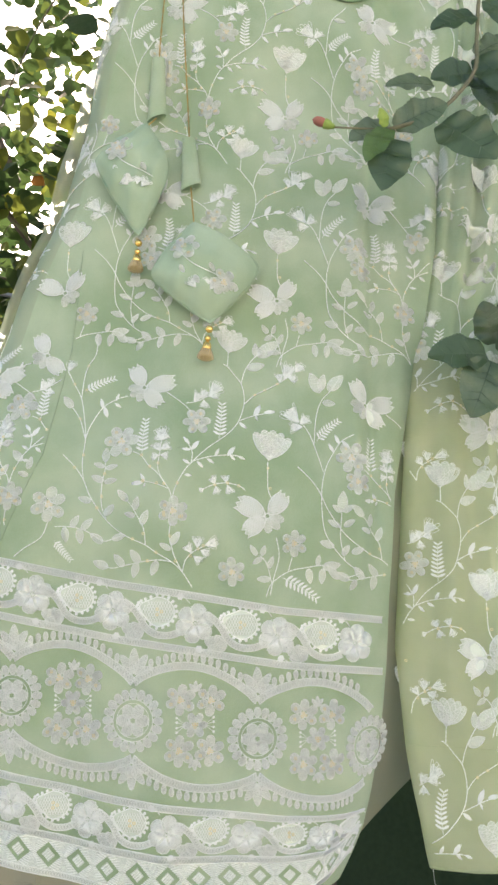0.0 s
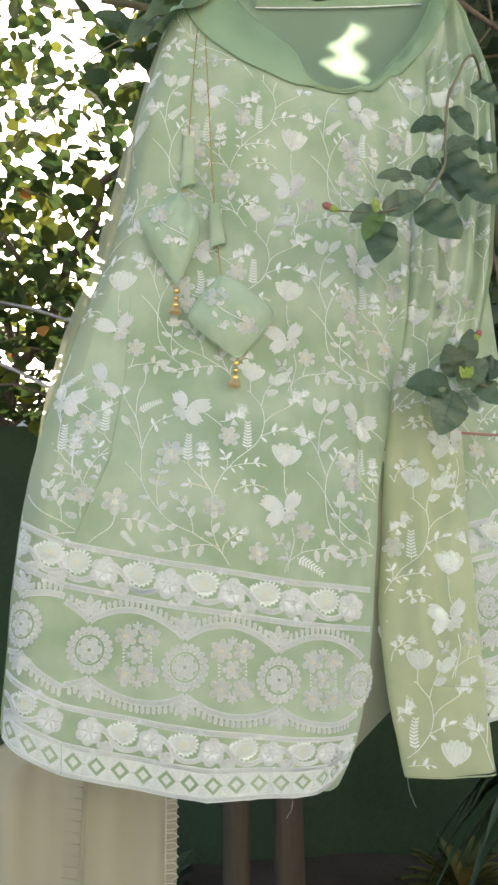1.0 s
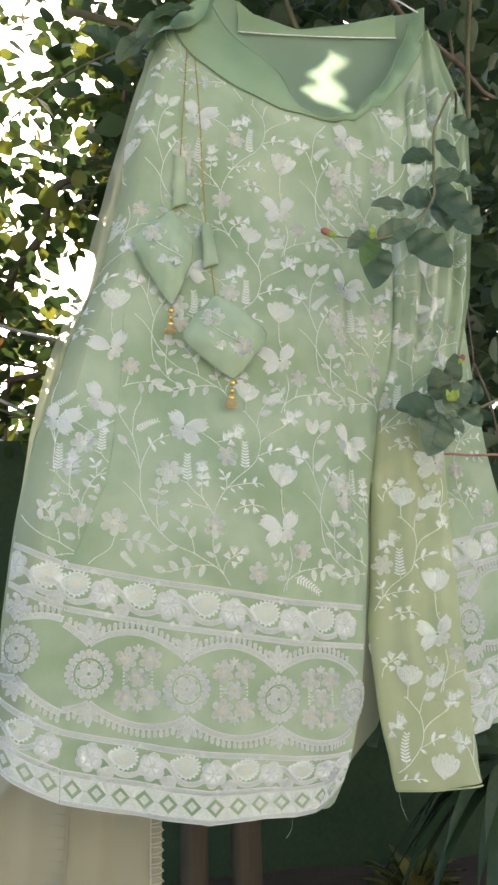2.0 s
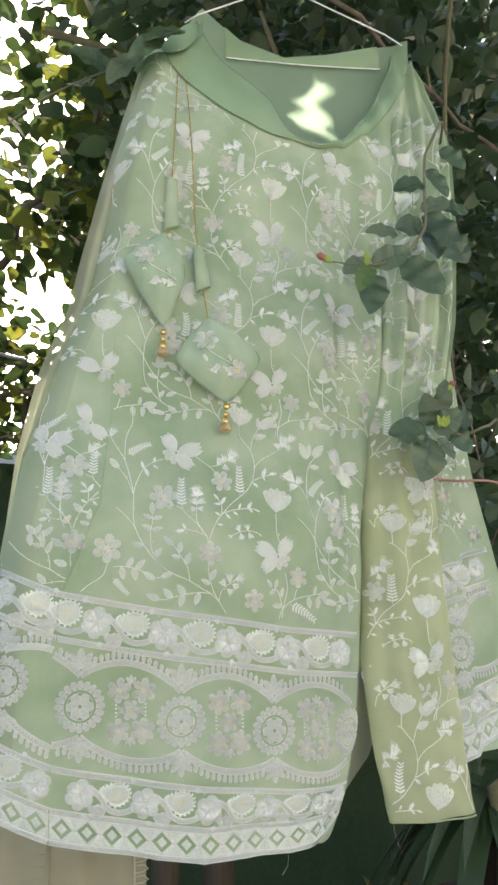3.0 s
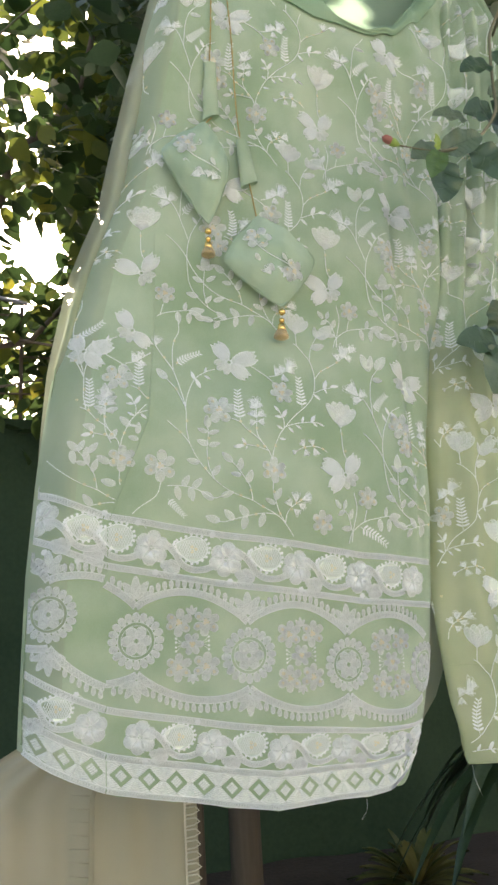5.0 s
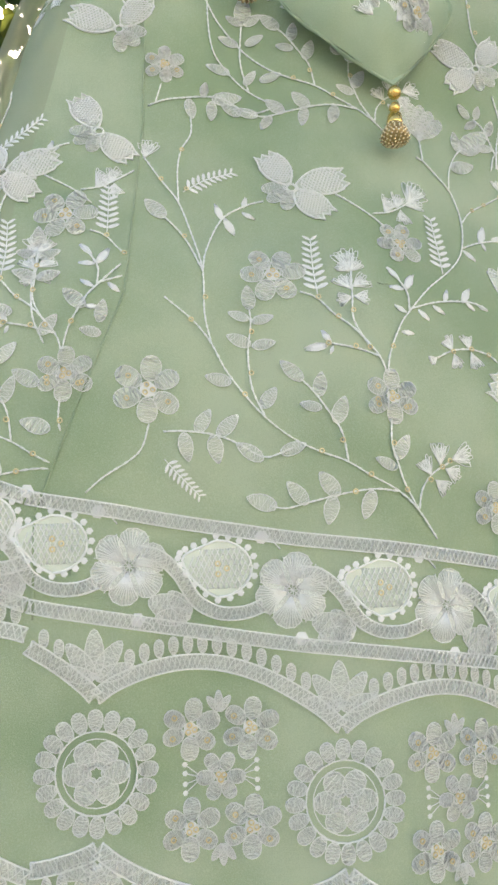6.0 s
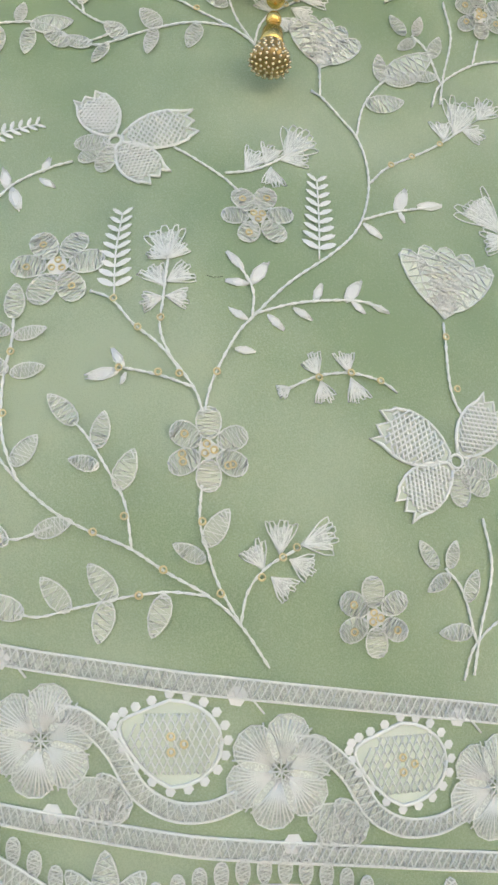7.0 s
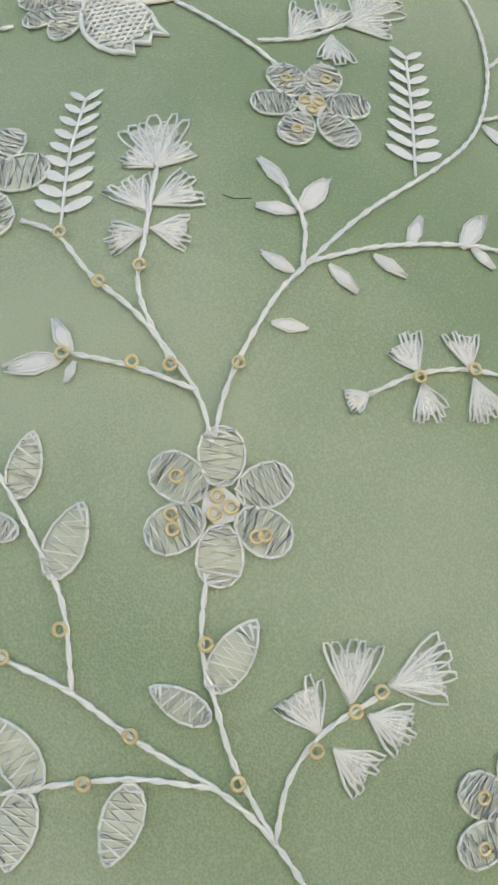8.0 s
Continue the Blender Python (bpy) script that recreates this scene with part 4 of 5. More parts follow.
def foliage(name, mats, places, shape, parent, rng, kind="stuff", up=0.5):
    """Joins many leaves into one mesh: places yields (point, size)."""
    sv, sf = shape
    V, F, M, n = [], [], [], len(sv)
    for k, (p, s) in enumerate(places):
        e = Euler((rng.uniform(-1.3, 0.5) * (1 - up * 0.3), rng.uniform(-0.8, 0.8), rng.uniform(0, 6.283))).to_matrix()
        V.append(sv @ (np.array(e).T * s) + np.array(p))
        m = 0 if len(mats) == 1 or rng.random() < 0.98 else 1
        for face in sf:
            F.append(tuple(i + k * n for i in face))
            M.append(m)
    me = bpy.data.meshes.new(name)
    me.from_pydata(np.concatenate(V).tolist(), [], F)
    for m in mats:
        me.materials.append(m)
    me.polygons.foreach_set("material_index", M)
    me.polygons.foreach_set("use_smooth", [True] * len(F))
    ob = new(name, me)
    ob.parent = parent
    return tagged(ob, kind=kind)


def clumps(rng, count, box, per, spread, size, keep=lambda p: True):
    lo, hi = box
    for _ in range(count):
        c = [rng.uniform(a, b) for a, b in zip(lo, hi)]
        for _ in range(per):
            p = tuple(q + rng.gauss(0, spread) for q in c)
            if keep(p):
                yield p, rng.uniform(*size)


def limb(geo, rng, a, b, r0, r1, wob=0.06, n=8):
    a, b = Vector(a), Vector(b)
    geo.tube([a.lerp(b, i / n) + Vector((rng.gauss(0, wob), rng.gauss(0, wob), rng.gauss(0, wob * .5))) * (0 if i in (0, n) else 1) for i in range(n + 1)], r0, 7, 0, r1 / r0)


def sun_gap(p, at, r):
    """True where a point lies within r of the sun's ray through at."""
    d = Vector(p) - Vector(at)
    off = d - _sundir * d.dot(_sundir)
    return d.dot(_sundir) > 0 and off.length < r * (0.85 + 0.5 * noise.noise(off * 9 + Vector((0, d.dot(_sundir), 0))))


OPEN = ((0.195, 1.12, 2.12, 0.104), (-0.42, 1.03, 1.35, 0.17))
def shade(p):
    return not any(sun_gap(p, q[:3], q[3]) for q in OPEN) and p[1] > 1.22


# the tree behind the left side
rng = random.Random(11)
tree = thing("garden_tree", "leafy garden tree with sun breaking through its crown", "tree")
g = Geo()
limb(g, rng, (-1.25, 3.5, 0), (-1.0, 3.4, 2.1), 0.07, 0.045, 0.03)
obj("trunk", g, BARK, tree)
for a, b, r in (((-1.0, 3.4, 2.1), (-1.9, 3.2, 3.2), .03), ((-1.0, 3.4, 2.1), (-0.2, 2.8, 3.4), .03), ((-1.05, 3.4, 1.8), (-0.2, 2.6, 2.2), .018), ((-1.1, 3.45, 1.6), (-2.2, 3.0, 2.0), .018), ((-1.0, 3.4, 2.0), (-0.9, 2.3, 2.9), .02), ((-2.4, 2.6, 2.3), (-0.3, 2.6, 1.9), .012), ((-2.3, 2.7, 1.9), (-0.4, 2.5, 1.75), .01)):
    g = Geo()
    limb(g, rng, a, b, r, r * .4)
    obj("branch", g, BARK, tree)
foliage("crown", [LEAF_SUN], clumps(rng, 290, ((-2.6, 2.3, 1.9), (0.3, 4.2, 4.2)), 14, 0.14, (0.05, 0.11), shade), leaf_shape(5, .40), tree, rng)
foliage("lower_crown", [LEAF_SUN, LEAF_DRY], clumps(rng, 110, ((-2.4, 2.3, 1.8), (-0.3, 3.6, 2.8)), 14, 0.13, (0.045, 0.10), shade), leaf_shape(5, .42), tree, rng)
# two leaf masses added behind the kurta to block sun from its back
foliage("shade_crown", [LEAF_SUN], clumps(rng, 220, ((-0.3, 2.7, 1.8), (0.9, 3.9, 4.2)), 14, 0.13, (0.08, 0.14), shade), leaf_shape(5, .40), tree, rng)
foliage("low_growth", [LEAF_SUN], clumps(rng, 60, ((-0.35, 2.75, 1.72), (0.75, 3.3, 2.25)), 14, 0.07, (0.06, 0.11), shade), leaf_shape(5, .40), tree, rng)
far = thing("far_tree", "dense dark trees beyond the fence", "tree")
g = Geo()
limb(g, rng, (-2.6, 6.5, 0), (-2.3, 6.4, 3.0), 0.12, 0.07, 0.03)
obj("trunk", g, BARK, far)
foliage("crown", [LEAF_SUN, LEAF_DRY], clumps(rng, 60, ((-4.6, 5.0, 2.0), (1.2, 7.5, 3.6)), 14, 0.26, (0.10, 0.16), shade), leaf_shape(4, .42), far, rng)

# the shrub behind the right side and over the top
shrub = thing("hibiscus_shrub", "dark hibiscus shrub, leaves toned grey-green for sheen and haze", "shrub")
for a, b, r in (((0.9, 1.9, 0), (0.75, 1.7, 1.9), .025), ((0.75, 1.7, 1.9), (0.2, 1.5, 2.75), .016), ((0.8, 1.8, 1.2), (0.55, 1.4, 1.9), .009), ((1.2, 2.0, 0), (1.15, 1.8, 2.4), .02), ((0.75, 1.7, 1.9), (0.62, 1.35, 2.6), .01), ((-0.4, 1.7, 2.75), (0.9, 1.6, 2.5), .012)):
    g = Geo()
    limb(g, rng, a, b, r, r * .4, .03)
    obj("branch", g, TWIG, shrub)
foliage("crown", [LEAF_DARK, LEAF_SUN], clumps(rng, 330, ((0.52, 1.35, 0.8), (1.9, 2.6, 3.6)), 12, 0.11, (0.05, 0.10), shade), leaf_shape(6, .33), shrub, rng)
foliage("canopy", [LEAF_DARK, LEAF_SUN], clumps(rng, 240, ((-0.15, 1.4, 2.4), (0.9, 2.8, 3.8)), 12, 0.12, (0.05, 0.10), shade), leaf_shape(6, .33), shrub, rng)

# unseen boughs added over the hanging clothes to keep sky light off the chest
foliage("overhang", [LEAF_DARK], clumps(rng, 260, ((-0.6, 0.5, 2.45), (1.1, 1.5, 3.5)), 12, 0.10, (0.06, 0.11), lambda p: p[2] > 1.55 + 1.1 * p[1] and p[2] > 2.4), leaf_shape(6, .33), shrub, rng)
for a, b in (((0.75, 1.7, 1.9), (0.55, 0.9, 3.0)), ((0.2, 1.5, 2.75), (-0.2, 0.8, 2.95))):
    g = Geo()
    limb(g, rng, a, b, .009, .004, .02)
    obj("branch", g, TWIG, shrub)

# a dense hedge beyond the fence on the right
hedge = thing("hedge", "tall dark dense hedge beyond the fence", "hedge")
for x in (0.9, 1.9, 2.8):
    g = Geo()
    limb(g, rng, (x, 4.0, 0), (x + .1, 4.0, 3.4), 0.05, 0.02, 0.04)
    obj("trunk", g, BARK, hedge)
foliage("leaf_mass", [LEAF_DARK], clumps(rng, 520, ((0.35, 3.4, 0.6), (3.4, 4.6, 5.6)), 14, 0.16, (0.12, 0.2), shade), leaf_shape(4, .42), hedge, rng)


# ---------------------------------------------------------------- hanger
hanger = thing("hanger", "thin white hanger holding the kurta's shoulders under a branch", "hanger")
g = Geo()
g.tube([(-0.09, 1.07, 2.25), (-0.065, 1.06, 2.265), (0.125, 1.06, 2.376), (0.15, 1.06, 2.383), (0.17, 1.06, 2.36), (0.358, 1.06, 2.292), (0.40, 1.065, 2.275)], 0.0018, 7)
obj("arm", g, HANGER_MAT, hanger)
g = Geo()
g.tube(curve([(0.15, 1.06, 2.383), (0.155, 1.06, 2.44), (0.18, 1.06, 2.475), (0.165, 1.07, 2.51), (0.13, 1.08, 2.50)], 0.008), 0.0022, 6)
obj("hook", g, STEEL, hanger, "steel wire hook")
bough = thing("bough", "bare grey-brown bough carrying the hanger", "branch")
g = Geo()
limb(g, random.Random(3), (-0.9, 1.45, 2.72), (0.15, 1.08, 2.49), 0.006, 0.006, .012)
limb(g, random.Random(5), (0.15, 1.08, 2.49), (0.95, 1.5, 2.35), 0.006, 0.007, .012)
obj("branch_wood", g, BARK, bough)

# ---------------------------------------------------------------- the two padded tassels of the neck
def pouch_tassel(cord, roll_top, roll_low, top, left, low, right, end, label):
    t = thing("latkan", label, "tassel", "neck tassels")
    lift = 0.012
    g = Geo()
    path = curve(cord + (roll_top,), 0.006)
    for ph in (0, math.pi):
        g.tube([front(p[0] + 0.0007 * math.cos(i * 1.1 + ph), p[1], 0.004 + 0.0007 * math.sin(i * 1.1 + ph)) for i, p in enumerate(path)], 0.0007, 5)
    path = curve((roll_low, top), 0.006)
    g.tube([front(p[0], p[1], lift) for p in path], 0.0012, 5)
    obj("cord", g, CORD, t, "twisted gold cord")
    # rolled fabric sleeve over the cord
    g = Geo()
    a, b = Vector(roll_top), Vector(roll_low)
    def rolled(u, v):
        p = a.lerp(b, v)
        r = 0.0095 + 0.0045 * v
        w = 2 * math.pi * u
        return front(p[0], p[1], 0.010) + Vector((math.cos(w) * r, math.sin(w) * r * 0.6, 0.006 * v * math.cos(w)))
    g.grid(rolled, 16, 10)
    obj("rolled_sleeve", g, FABRIC, t)
    q = [Vector(p) for p in (top, left, low, right)]
    mid = sum(q, Vector((0, 0))) / 4
    R = sum((p - mid).length for p in q) / 4
    def flat(u, v):
        p = q[0].lerp(q[1], u).lerp(q[3].lerp(q[2], u), v)
        pinch = -0.085 * (math.sin(math.pi * u) * (abs(2 * v - 1) ** 3) + math.sin(math.pi * v) * (abs(2 * u - 1) ** 3)) + 0.06 * abs((2 * u - 1) * (2 * v - 1)) ** 5 * (1 if (u < .5) == (v > .5) else 0)
        return p.lerp(mid, pinch)
    def puff(u, v):
        return (16 * u * (1 - u) * v * (1 - v)) ** 0.55
    def face(side):
        def fn(u, v):
            p = flat(u, v)
            return front(p[0], p[1], lift + 0.006 + side * 0.025 * puff(u, v) + (0.0022 * math.sin(u * 15 + v * 4) + 0.0016 * math.sin(v * 19 - u * 7)) * side)
        return fn
    g = Geo()
    g.grid(face(1), 26, 26)
    g.grid(lambda u, v: face(-0.6)(1 - u, v), 26, 26)
    cushion = obj("cushion", g, POUCH, t, "padded green net square with white embroidery")
    g = Geo()
    rim = [face(0)(*c) for c in [(i / 12, 0) for i in range(12)] + [(1, i / 12) for i in range(12)] + [(1 - i / 12, 1) for i in range(12)] + [(0, 1 - i / 12) for i in range(13)]]
    g.tube(rim, 0.0011, 5)
    obj("edge_piping", g, POUCH, cushion)
    def pad(x, z, off=0.0):
        u = v = 0.5
        for _ in range(6):
            p = q[0].lerp(q[1], u).lerp(q[3].lerp(q[2], u), v)
            du, dv = (q[1] - q[0]).lerp(q[2] - q[3], v), (q[3] - q[0]).lerp(q[2] - q[1], u)
            det = du.x * dv.y - du.y * dv.x
            e = Vector((x, z)) - p
            u = min(.98, max(.02, u + (e.x * dv.y - e.y * dv.x) / det))
            v = min(.98, max(.02, v + (du.x * e.y - du.y * e.x) / det))
        return front(x, z, lift + 0.0072 + 0.025 * puff(u, v) + off)
    def within(x, z):
        p, s = Vector((x, z)), 0
        for i in range(4):
            e, d = q[(i + 1) % 4] - q[i], p - q[i]
            s += (e.x * d.y - e.y * d.x) / e.length > 0.008
        return s == 4
    cloth = Stitch(pad, within, cushion)
    r2 = random.Random(int(1000 * mid.y))
    for dx, dz, s in ((-.014, .014, .019), (.02, .016, .018), (.016, -.016, .017)):
        c = mid + Vector((dx, dz)) * (R / .05) * 1.15
        cloth.flower(c, c + Vector((s * .6, s * .9)), r2)
    cloth.stem([mid + Vector((-.04, .03)), mid + Vector((-.014, -.002)), mid + Vector((.02, -.02)), mid + Vector((.036, -.024))], r2)
    for k in range(4):
        c = mid + Vector((-.03 + .02 * k, -.004 - .016 * (k % 2)))
        cloth.leaf(c, c + Vector((.006, -.011)), r2)
        c = mid + Vector((-.008 + .006 * k, -.036 - .003 * (k % 2)))
        cloth.tuft(c, c + Vector((.006 * (k - 1.5), .012)), r2)
    # gold beads and bell
    low, end = Vector(low), Vector(end)
    drop = (low.y - end.y)
    foot = front(end.x, end.y, lift + 0.004)
    at = Vector((low.x, foot.y + 0.004, low.y))
    axis = (at - foot).normalized()
    for k, r in ((0.18, 0.0052), (0.44, 0.0042)):
        g = Geo()
        g.lathe([(max(0.0006, r * math.sin(math.pi * i / 8)), -r * math.cos(math.pi * i / 8)) for i in range(9)], at.lerp(foot, k), 14, 0, axis)
        obj("bead", g, GOLD, t, "round gold bead")
    g = Geo()
    p = at.lerp(foot, 0.97)
    h = drop * 0.44
    g.lathe([(0.0006, -h * .13), (0.005, -h * .1), (0.0088, -h * .03), (0.0104, h * .05), (0.0098, h * .14), (0.0068, h * .45), (0.0048, h * .78), (0.0034, h)], p, 18, 0, axis)
    bell_cap = obj("bell_cap", g, BELL, t, "beaded gold bell")
    g = Geo()
    side = axis.orthogonal().normalized()
    for row, (rad, hh) in enumerate(((0.0022, -.13), (0.0045, -.11), (0.0068, -.07), (0.0090, -.02), (0.0104, .03), (0.0101, .12), (0.0093, .22), (0.0083, .32), (0.0074, .42))):
        count = max(5, round(rad * 1750))
        for k in range(count):
            w = 2 * math.pi * (k + .5 * (row % 2)) / count
            d = (Matrix.Rotation(w, 3, axis) @ side)
            c = p + axis * h * hh + d * rad
            g.lathe([(0.0003, -.001), (0.00095, -.0004), (0.00095, .0004), (0.0003, .001)], c, 5, 0, axis)
    tagged(obj("grain_bead", g, GRAIN, bell_cap), kind="stuff")
    g = Geo()
    g.lathe([(0.0036, h * .98), (0.0052, h * .9), (0.0058, h * .7), (0.0066, h * .52), (0.006, h * .5)], p, 16, 0, axis)
    obj("collar", g, GOLD, bell_cap, "polished gold collar")
    return t


pouch_tassel(((-0.114, 2.118), (-0.125, 1.96)), (-0.134, 1.807), (-0.135, 1.712), (-0.148, 1.696), (-0.222, 1.637), (-0.152, 1.514), (-0.111, 1.622), (-0.155, 1.462), "green padded neck tassel with gold bell on twisted cord")
pouch_tassel(((-0.107, 2.118), (-0.098, 1.88)), (-0.087, 1.677), (-0.082, 1.592), (-0.076, 1.531), (-0.136, 1.453), (-0.051, 1.379), (0.018, 1.468), (-0.057, 1.327), "lower green padded neck tassel with gold bell")

# ---------------------------------------------------------------- hibiscus twigs before the cloth
def broad_leaf(parent, base, tip, width, tilt, rng, mat=None, curl=0.2):
    """A toothed ovate leaf with a raised midrib, from base to tip; tilt turns its face about its length."""
    base, tip = Vector(base), Vector(tip)
    d = tip - base
    l = d.length
    y = d.normalized()
    x = y.cross(Vector((0, -1, 0.25))).normalized()
    x = Matrix.Rotation(tilt * 0.45, 3, y) @ x
    z = x.cross(y)
    n, m, g = 34, 4, Geo()
    def at(u, s):
        w = width * 0.5 * (math.sin(math.pi * min(1, .03 + u * .97) ** 0.8) ** 0.62) * (1 + (0.022 * (1 if round(u * n) % 2 else -1) if abs(s) > .9 and .1 < u < .95 else 0))
        side = s * w
        lift = 0.16 * abs(side) * (1 + .5 * math.sin(u * 19 + s)) - curl * l * (u - .5) ** 2 + 0.04 * width * math.sin(u * 16) * abs(s)
        return base + y * (u * l) + x * side + z * lift
    g.grid(lambda a, b: at(b, 2 * a - 1), 2 * m, n)
    g.tube([at(i / n, 0) - z * 0.0004 for i in range(n + 1)], 0.0011, 5, 0, .4)
    for i in range(4, 27, 4):
        for s in (-1, 1):
            g.tube([at(i / n, 0), at(i / n + .07, s * .45), at(i / n + .11, s * .85)], 0.0005, 3, 0, .5)
    return obj("leaf", g, mat or LEAF_DARK, parent)


rng = random.Random(21)
def twig_bud(parent, a, b):
    a, b = Vector(a), Vector(b)
    d = b - a
    g = Geo()
    g.lathe([(.002, 0), (.0055, d.length * .25), (.0065, d.length * .45), (.005, d.length * .5)], a, 10, 0, d.normalized())
    obj("bud_cup", g, BUD_GREEN, parent, "green cup of the bud")
    g = Geo()
    g.lathe([(.0045, d.length * .4), (.0062, d.length * .65), (.005, d.length * .88), (.001, d.length)], a, 10, 0, d.normalized())
    obj("bud", g, BUD, parent, "closed reddish bud")


upper = thing("hibiscus_twig", "hibiscus twig with toothed dark leaves and a red bud", "twig", "hibiscus twigs")
g = Geo()
g.tube(curve([(0.172, 0.828, 1.587), (0.232, 0.83, 1.611), (0.285, 0.84, 1.675), (0.297, 0.85, 1.737), (0.308, 0.86, 1.809), (0.33, 0.88, 1.867), (0.408, 0.95, 1.975), (0.72, 1.62, 2.2)], 0.01), 0.0026, 7)
g.tube(curve([(0.172, 0.828, 1.587), (0.105, 0.822, 1.586)], 0.006), 0.0013, 6)
obj("stalk", g, TWIG, upper)
twig_bud(upper, (0.105, 0.822, 1.586), (0.078, 0.82, 1.596))
for b, t, w, tl in (
    ((0.178, 0.83, 1.594), (0.122, 0.82, 1.569), 0.046, 0.2),
    ((0.176, 0.825, 1.576), (0.157, 0.805, 1.493), 0.056, -0.2),
    ((0.18, 0.83, 1.593), (0.245, 0.82, 1.62), 0.044, 0.4),
    ((0.237, 0.845, 1.666), (0.172, 0.83, 1.654), 0.037, 0.3),
    ((0.29, 0.85, 1.687), (0.232, 0.84, 1.672), 0.047, -0.3),
    ((0.243, 0.845, 1.612), (0.303, 0.825, 1.548), 0.068, 0.3),
    ((0.301, 0.865, 1.695), (0.319, 0.86, 1.633), 0.053, -0.4),
    ((0.297, 0.85, 1.713), (0.348, 0.83, 1.632), 0.052, 0.4),
    ((0.298, 0.86, 1.724), (0.354, 0.86, 1.753), 0.041, -0.3),
    ((0.3, 0.855, 1.781), (0.236, 0.84, 1.746), 0.041, 0.2),
    ((0.321, 0.87, 1.819), (0.351, 0.86, 1.759), 0.032, 0.3),
    ((0.363, 0.9, 1.759), (0.413, 0.9, 1.761), 0.049, -0.4),
    ((0.364, 0.93, 1.725), (0.413, 0.92, 1.665), 0.07, 0.3),
    ((0.388, 0.93, 1.913), (0.43, 0.92, 1.867), 0.044, 0.3)):
    broad_leaf(upper, b, t, w, tl, rng)
broad_leaf(upper, (0.169, 0.818, 1.584), (0.138, 0.8, 1.527), 0.033, .3, rng, LEAF_YOUNG)
broad_leaf(upper, (0.167, 0.822, 1.586), (0.159, 0.81, 1.604), .016, .3, rng, BUD_GREEN)

side_twig = thing("hibiscus_twig", "hibiscus twig with grey-green leaves lying over the shoulder", "twig", "hibiscus twigs")
g = Geo()
g.tube(curve([(-0.105, .985, 2.145), (-0.16, .985, 2.12), (-0.22, 1.04, 2.10), (-0.42, 1.3, 2.16), (-0.8, 2.0, 2.3)], 0.01), 0.002, 6)
obj("stalk", g, TWIG, side_twig)
for b, t, w, tl in (((-0.112, .972, 2.142), (-0.186, .952, 2.085), .048, .6), ((-0.15, .972, 2.12), (-0.215, .965, 2.05), .042, -.3), ((-0.2, 1.02, 2.108), (-0.25, 1.0, 2.02), .05, .3), ((-0.24, 1.06, 2.105), (-0.32, 1.03, 2.11), .05, -.4)):
    broad_leaf(side_twig, b, t, w, tl, rng)

lower = thing("hibiscus_twig", "hibiscus twig with broad dark leaves beside the sleeve", "twig", "hibiscus twigs")
g = Geo()
g.tube(curve([(0.338, .955, 1.352), (0.39, .965, 1.342), (0.45, .98, 1.365), (0.60, 1.2, 1.42), (0.82, 1.8, 1.3)], 0.01), 0.0028, 7)
g.tube(curve([(0.338, .955, 1.352), (0.352, .955, 1.41), (0.364, .955, 1.425)], 0.006), 0.0014, 6)
obj("stalk", g, TWIG, lower)
twig_bud(lower, (0.362, .955, 1.42), (0.375, .953, 1.44))
for b, t, w, tl in (
    ((0.315, 0.955, 1.343), (0.234, 0.94, 1.335), 0.057, 0.2),
    ((0.32, 0.95, 1.331), (0.282, 0.93, 1.249), 0.067, -0.2),
    ((0.324, 0.955, 1.355), (0.312, 0.945, 1.412), 0.044, -0.3),
    ((0.342, 0.955, 1.378), (0.359, 0.95, 1.442), 0.038, 0.4),
    ((0.332, 0.955, 1.343), (0.38, 0.945, 1.383), 0.044, 0.3),
    ((0.333, 0.95, 1.331), (0.354, 0.94, 1.291), 0.03, -0.4),
    ((0.374, 0.97, 1.377), (0.414, 0.965, 1.372), 0.047, 0.3),
    ((0.36, 0.965, 1.354), (0.398, 0.955, 1.308), 0.051, -0.2)):
    broad_leaf(lower, b, t, w, tl, rng)
for dx in (-.008, .004, .014):
    broad_leaf(lower, (0.338 + dx * .3, .945, 1.35), (0.335 + dx, .935, 1.368), .012, .2, rng, BUD_GREEN)

# ---------------------------------------------------------------- behind and below the hem
trousers = thing("trousers", "beige straight trousers with lace edge hanging behind the kurta", "clothing")
g = Geo()
def leg_cloth(u, v):
    z = 0.22 + 0.78 * v
    x = -0.56 + 0.19 * sstep(0.66, 0.80, z) + (0.412 - 0.19 * sstep(0.66, 0.80, z)) * u
    return (x, 1.28 + 0.006 * math.sin(u * 17 + v) + 0.003 * math.sin(u * 41), z)
g.grid(leg_cloth, 50, 30)
g.grid(lambda u, v: Vector(leg_cloth(1 - u, v)) + Vector((0, 0.012, 0)), 50, 30)
obj("leg", g, BEIGE, trousers)
g = Geo()
for k in range(42):
    z = 0.23 + 0.017 * k
    x = leg_cloth(1, (z - .22) / .78)[0]
    g.tube([(x - .02, 1.272, z), (x - .006, 1.270, z + .002), (x + .003, 1.27, z + .006), (x - .004, 1.27, z + .013), (x - .02, 1.272, z + .012)], 0.0014, 4)
g.tube([Vector(leg_cloth(0.95, i / 30)) + Vector((0, -.006, 0)) for i in range(31)], 0.0018, 5)
obj("lace_edge", g, LACE, trousers, "cream looped lace edging")
g = Geo()
for dx in (0, .018):
    g.tube([Vector(leg_cloth(0.60 + dx, i / 30)) + Vector((-.02 * (1 - i / 30), -.004, 0)) for i in range(31)], 0.0009, 5)
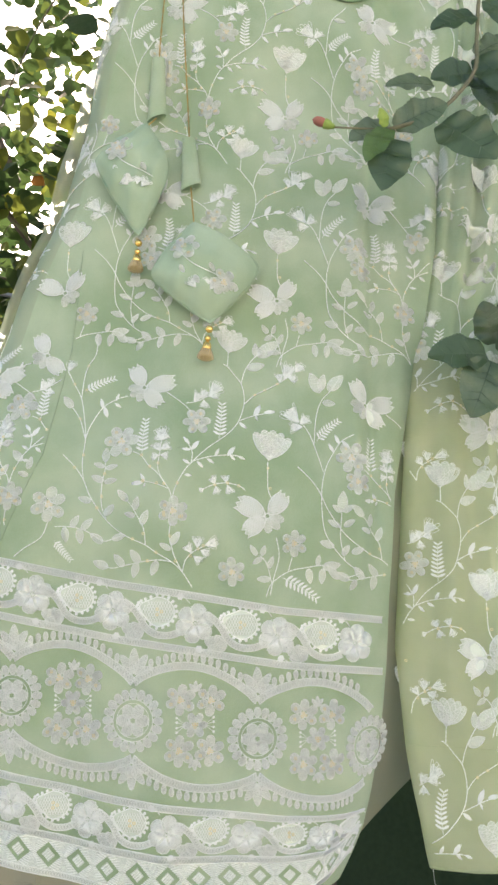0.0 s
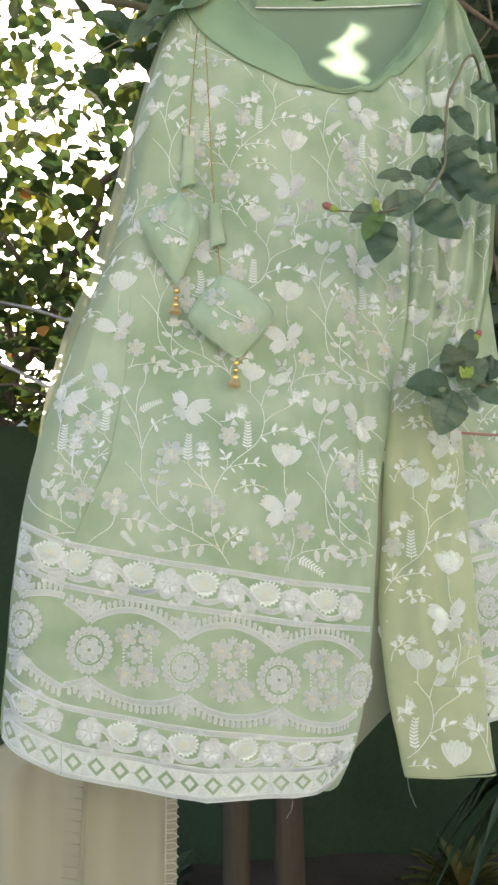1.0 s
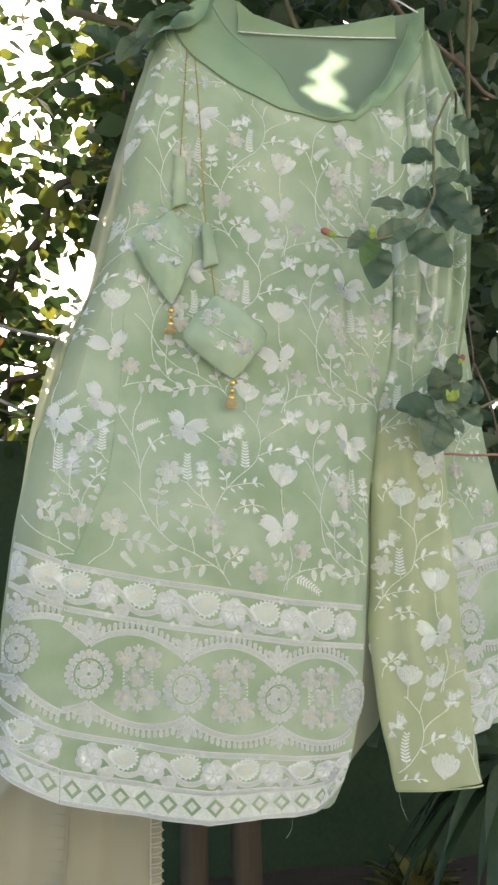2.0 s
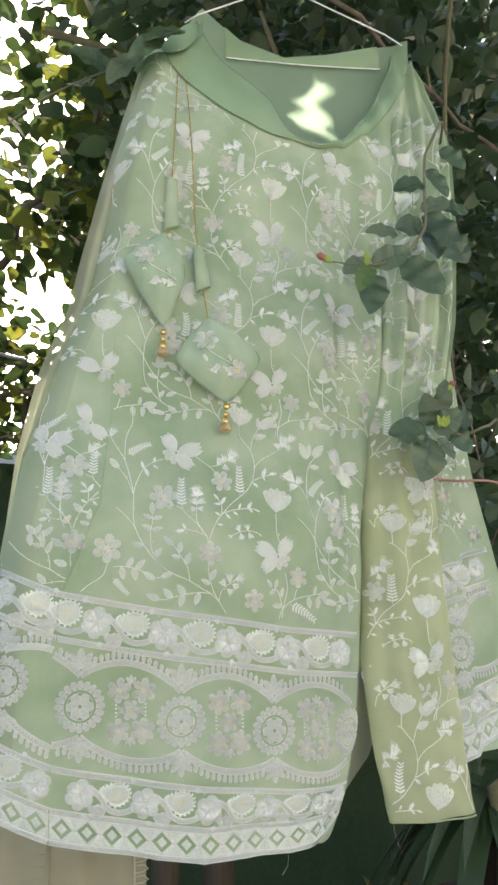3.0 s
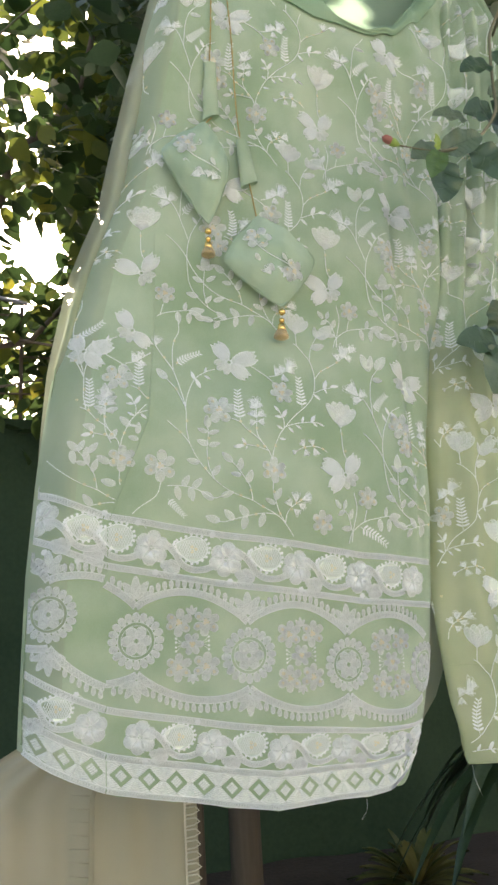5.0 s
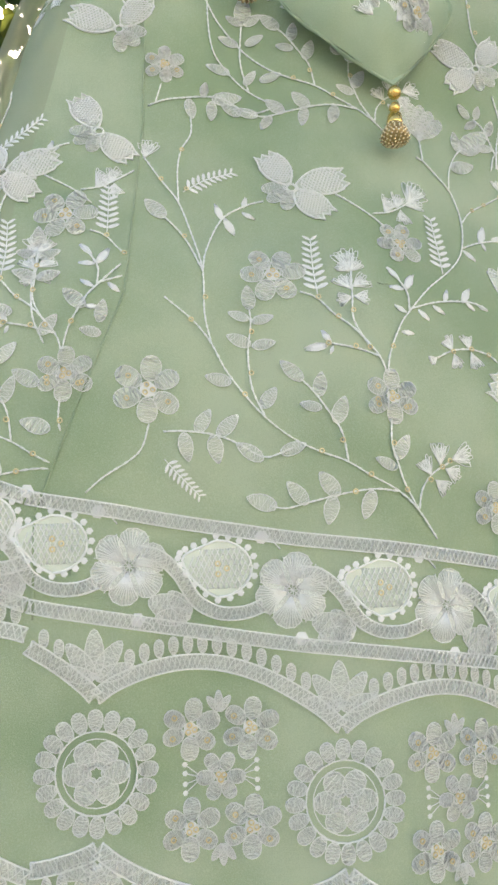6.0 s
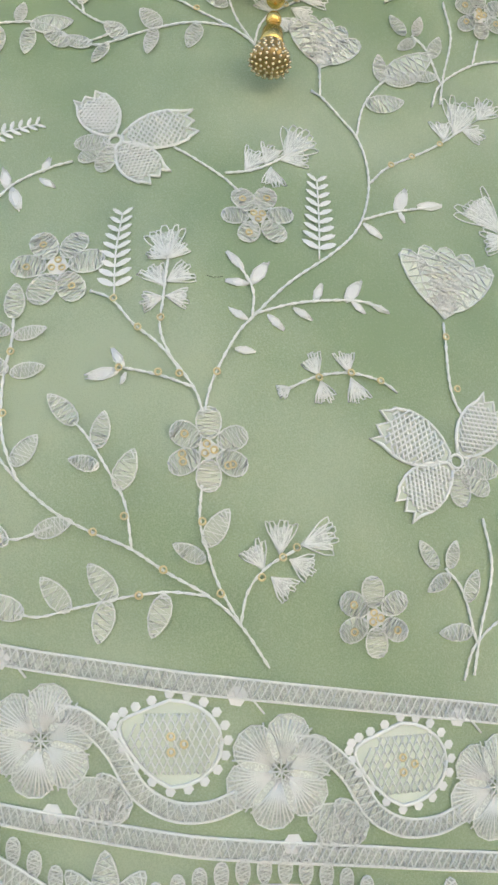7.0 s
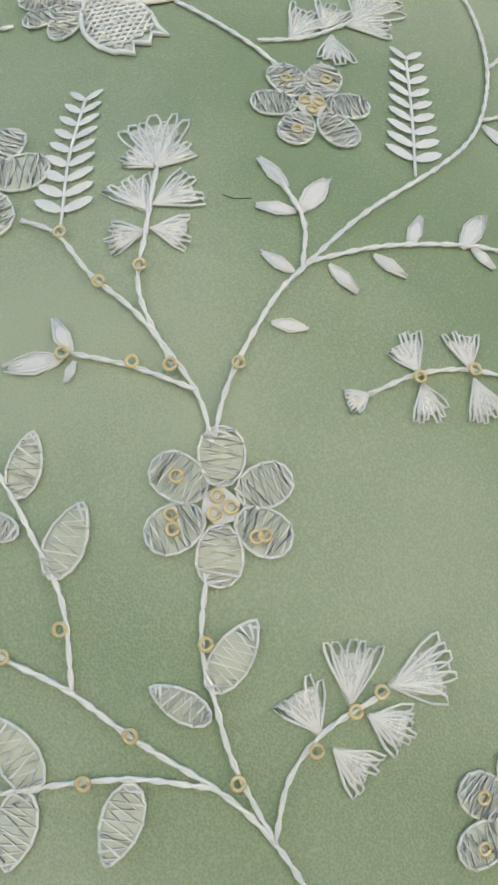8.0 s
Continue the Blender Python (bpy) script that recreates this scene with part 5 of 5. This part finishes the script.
for k in range(40):
    p = Vector(leg_cloth(.60, k / 40)) + Vector((-.02 * (1 - k / 40), -.006, 0))
    g.tube([p, p + Vector((-.03, 0, .004))], 0.0008, 4)
obj("pintuck", g, BEIGE, trousers)
g = Geo()
for x in (-0.33, -0.19):
    g.tube(curve([(x, 1.285, 0.99), (x + .03, 1.22, 1.5), (0.0, 1.16, 2.1), (0.02, 1.16, 2.2)], .03), 0.0022, 5)
obj("hanging_loop", g, BEIGE, trousers)

for x, r, top in ((0.03, 0.045, 1.2), (0.2, 0.05, 1.3)):
    p = thing("wooden_post", "weathered brown wooden post standing in the soil", "post", "posts by the fence")
    g = Geo()
    g.lathe([(r * 1.08, -.02), (r, .1), (r * .95, top * .6), (r * .92, top - .02), (r * .8, top)], (x, 2.4, 0), 14)
    obj("shaft", g, WOOD, p)


def rosette_plant(name, label, at, n, length, width, mat, rng, rise=0.9, droop=0.35):
    t = thing(name, label, "plant")
    for i in range(n):
        w, el = rng.uniform(0, 6.283), rng.uniform(.15, 1) * rise
        d = Vector((math.cos(w) * math.cos(el), math.sin(w) * math.cos(el), math.sin(el)))
        l = length * rng.uniform(.7, 1.1)
        s = d.cross(Vector((0, 0, 1))).normalized() * width / 2
        g = Geo()
        def strip(u, v):
            p = Vector(at) + d * l * v + Vector((0, 0, -droop * l * v * v))
            return p + s * (2 * u - 1) * math.sin(math.pi * (.08 + .92 * v)) ** .7 + Vector((0, 0, abs(2 * u - 1) * width * .12))
        g.grid(strip, 2, 7)
        obj("leaf", g, mat, t)
    return t


rng = random.Random(8)
rosette_plant("croton", "yellow-green variegated croton growing by the fence", (0.80, 2.5, 0.02), 60, 0.27, 0.042, LEAF_LIME, rng, 1.3)
rosette_plant("strap_plant", "grey-green strap-leaved plant with long drooping blades", (0.98, 2.0, 0.50), 60, 0.44, 0.055, LEAF_DARK, rng, 0.9, 1.0)
g = Geo()
g.lathe([(.075, 0), (.08, .02), (.1, .44), (.115, .45), (.115, .5), (.095, .5), (.09, .46)], (0.98, 2.0, 0), 20)
pot = tagged(obj("plant_pot", g, POT), "dark earthen pot holding the strap-leaved plant", "pot")
rosette_plant("low_plant", "low dark leafy plant in the shade of the fence", (-.25, 2.5, 0.01), 26, .3, 0.06, LEAF_DARK, rng, 1.2)
# canes leaning across the tree
for a, b in (((-1.5, 2.5, 2.25), (-0.45, 2.4, 1.98)), ((-1.4, 2.45, 2.12), (-0.55, 2.45, 1.72))):
    t = thing("cane", "thin pale grey cane leaning across the leaves", "cane", "canes")
    g = Geo()
    limb(g, rng, a, b, .009, .007, .006)
    obj("shaft", g, STEEL, t)

# a pink-barked shoot passing behind the sleeve, and a bare fork beside the kurta
g = Geo()
g.tube(curve([(0.27, 1.082, 1.288), (0.42, 1.085, 1.284), (0.56, 1.12, 1.27), (0.85, 1.7, 1.2)], .02), 0.0024, 6)
tagged(obj("shoot", g, surface("pink_bark", (0.32, 0.16, 0.12), (0.45, 0.25, 0.2), 40, 0.7, 0.3, 200)), "thin pinkish bare shoot passing behind the sleeve", "twig")
fork = thing("bare_twig", "thin grey-brown forked bare twig beside the kurta", "twig")
for a in (((0.60, 1.45, 2.0), (0.555, 1.28, 1.75), (0.55, 1.25, 1.53)), ((0.55, 1.25, 1.53), (0.50, 1.2, 1.45), (0.47, 1.17, 1.38)), ((0.55, 1.25, 1.53), (0.59, 1.27, 1.45), (0.62, 1.3, 1.36))):
    g = Geo()
    g.tube(curve(a, .02), 0.0035, 6, 0, .6)
    obj("twig_arm", g, BARK, fork)
g = Geo()
g.tube([front(x, z, 0.0012) for x, z in curve(((-0.0905, 1.2052), (-0.0875, 1.2042), (-0.083, 1.2048)), .001)], 0.00013, 4)
tagged(obj("hair", g, POT), "short dark stray fibre lying on the green cloth", "fibre")
# loose threads at cuff and hem
for a in (((0.226, 1.03, 0.705), (0.228, 1.028, 0.68), (0.238, 1.03, 0.655)), ((0.03, front_y(0.03, 0.69), 0.685), (0.028, front_y(0.03, 0.69) - .003, 0.672), (0.02, front_y(0.03, 0.69), 0.66))):
    g = Geo()
    g.tube(curve(a, .005), 0.0002, 4)
    obj("loose_thread", g, THREAD, kurta)
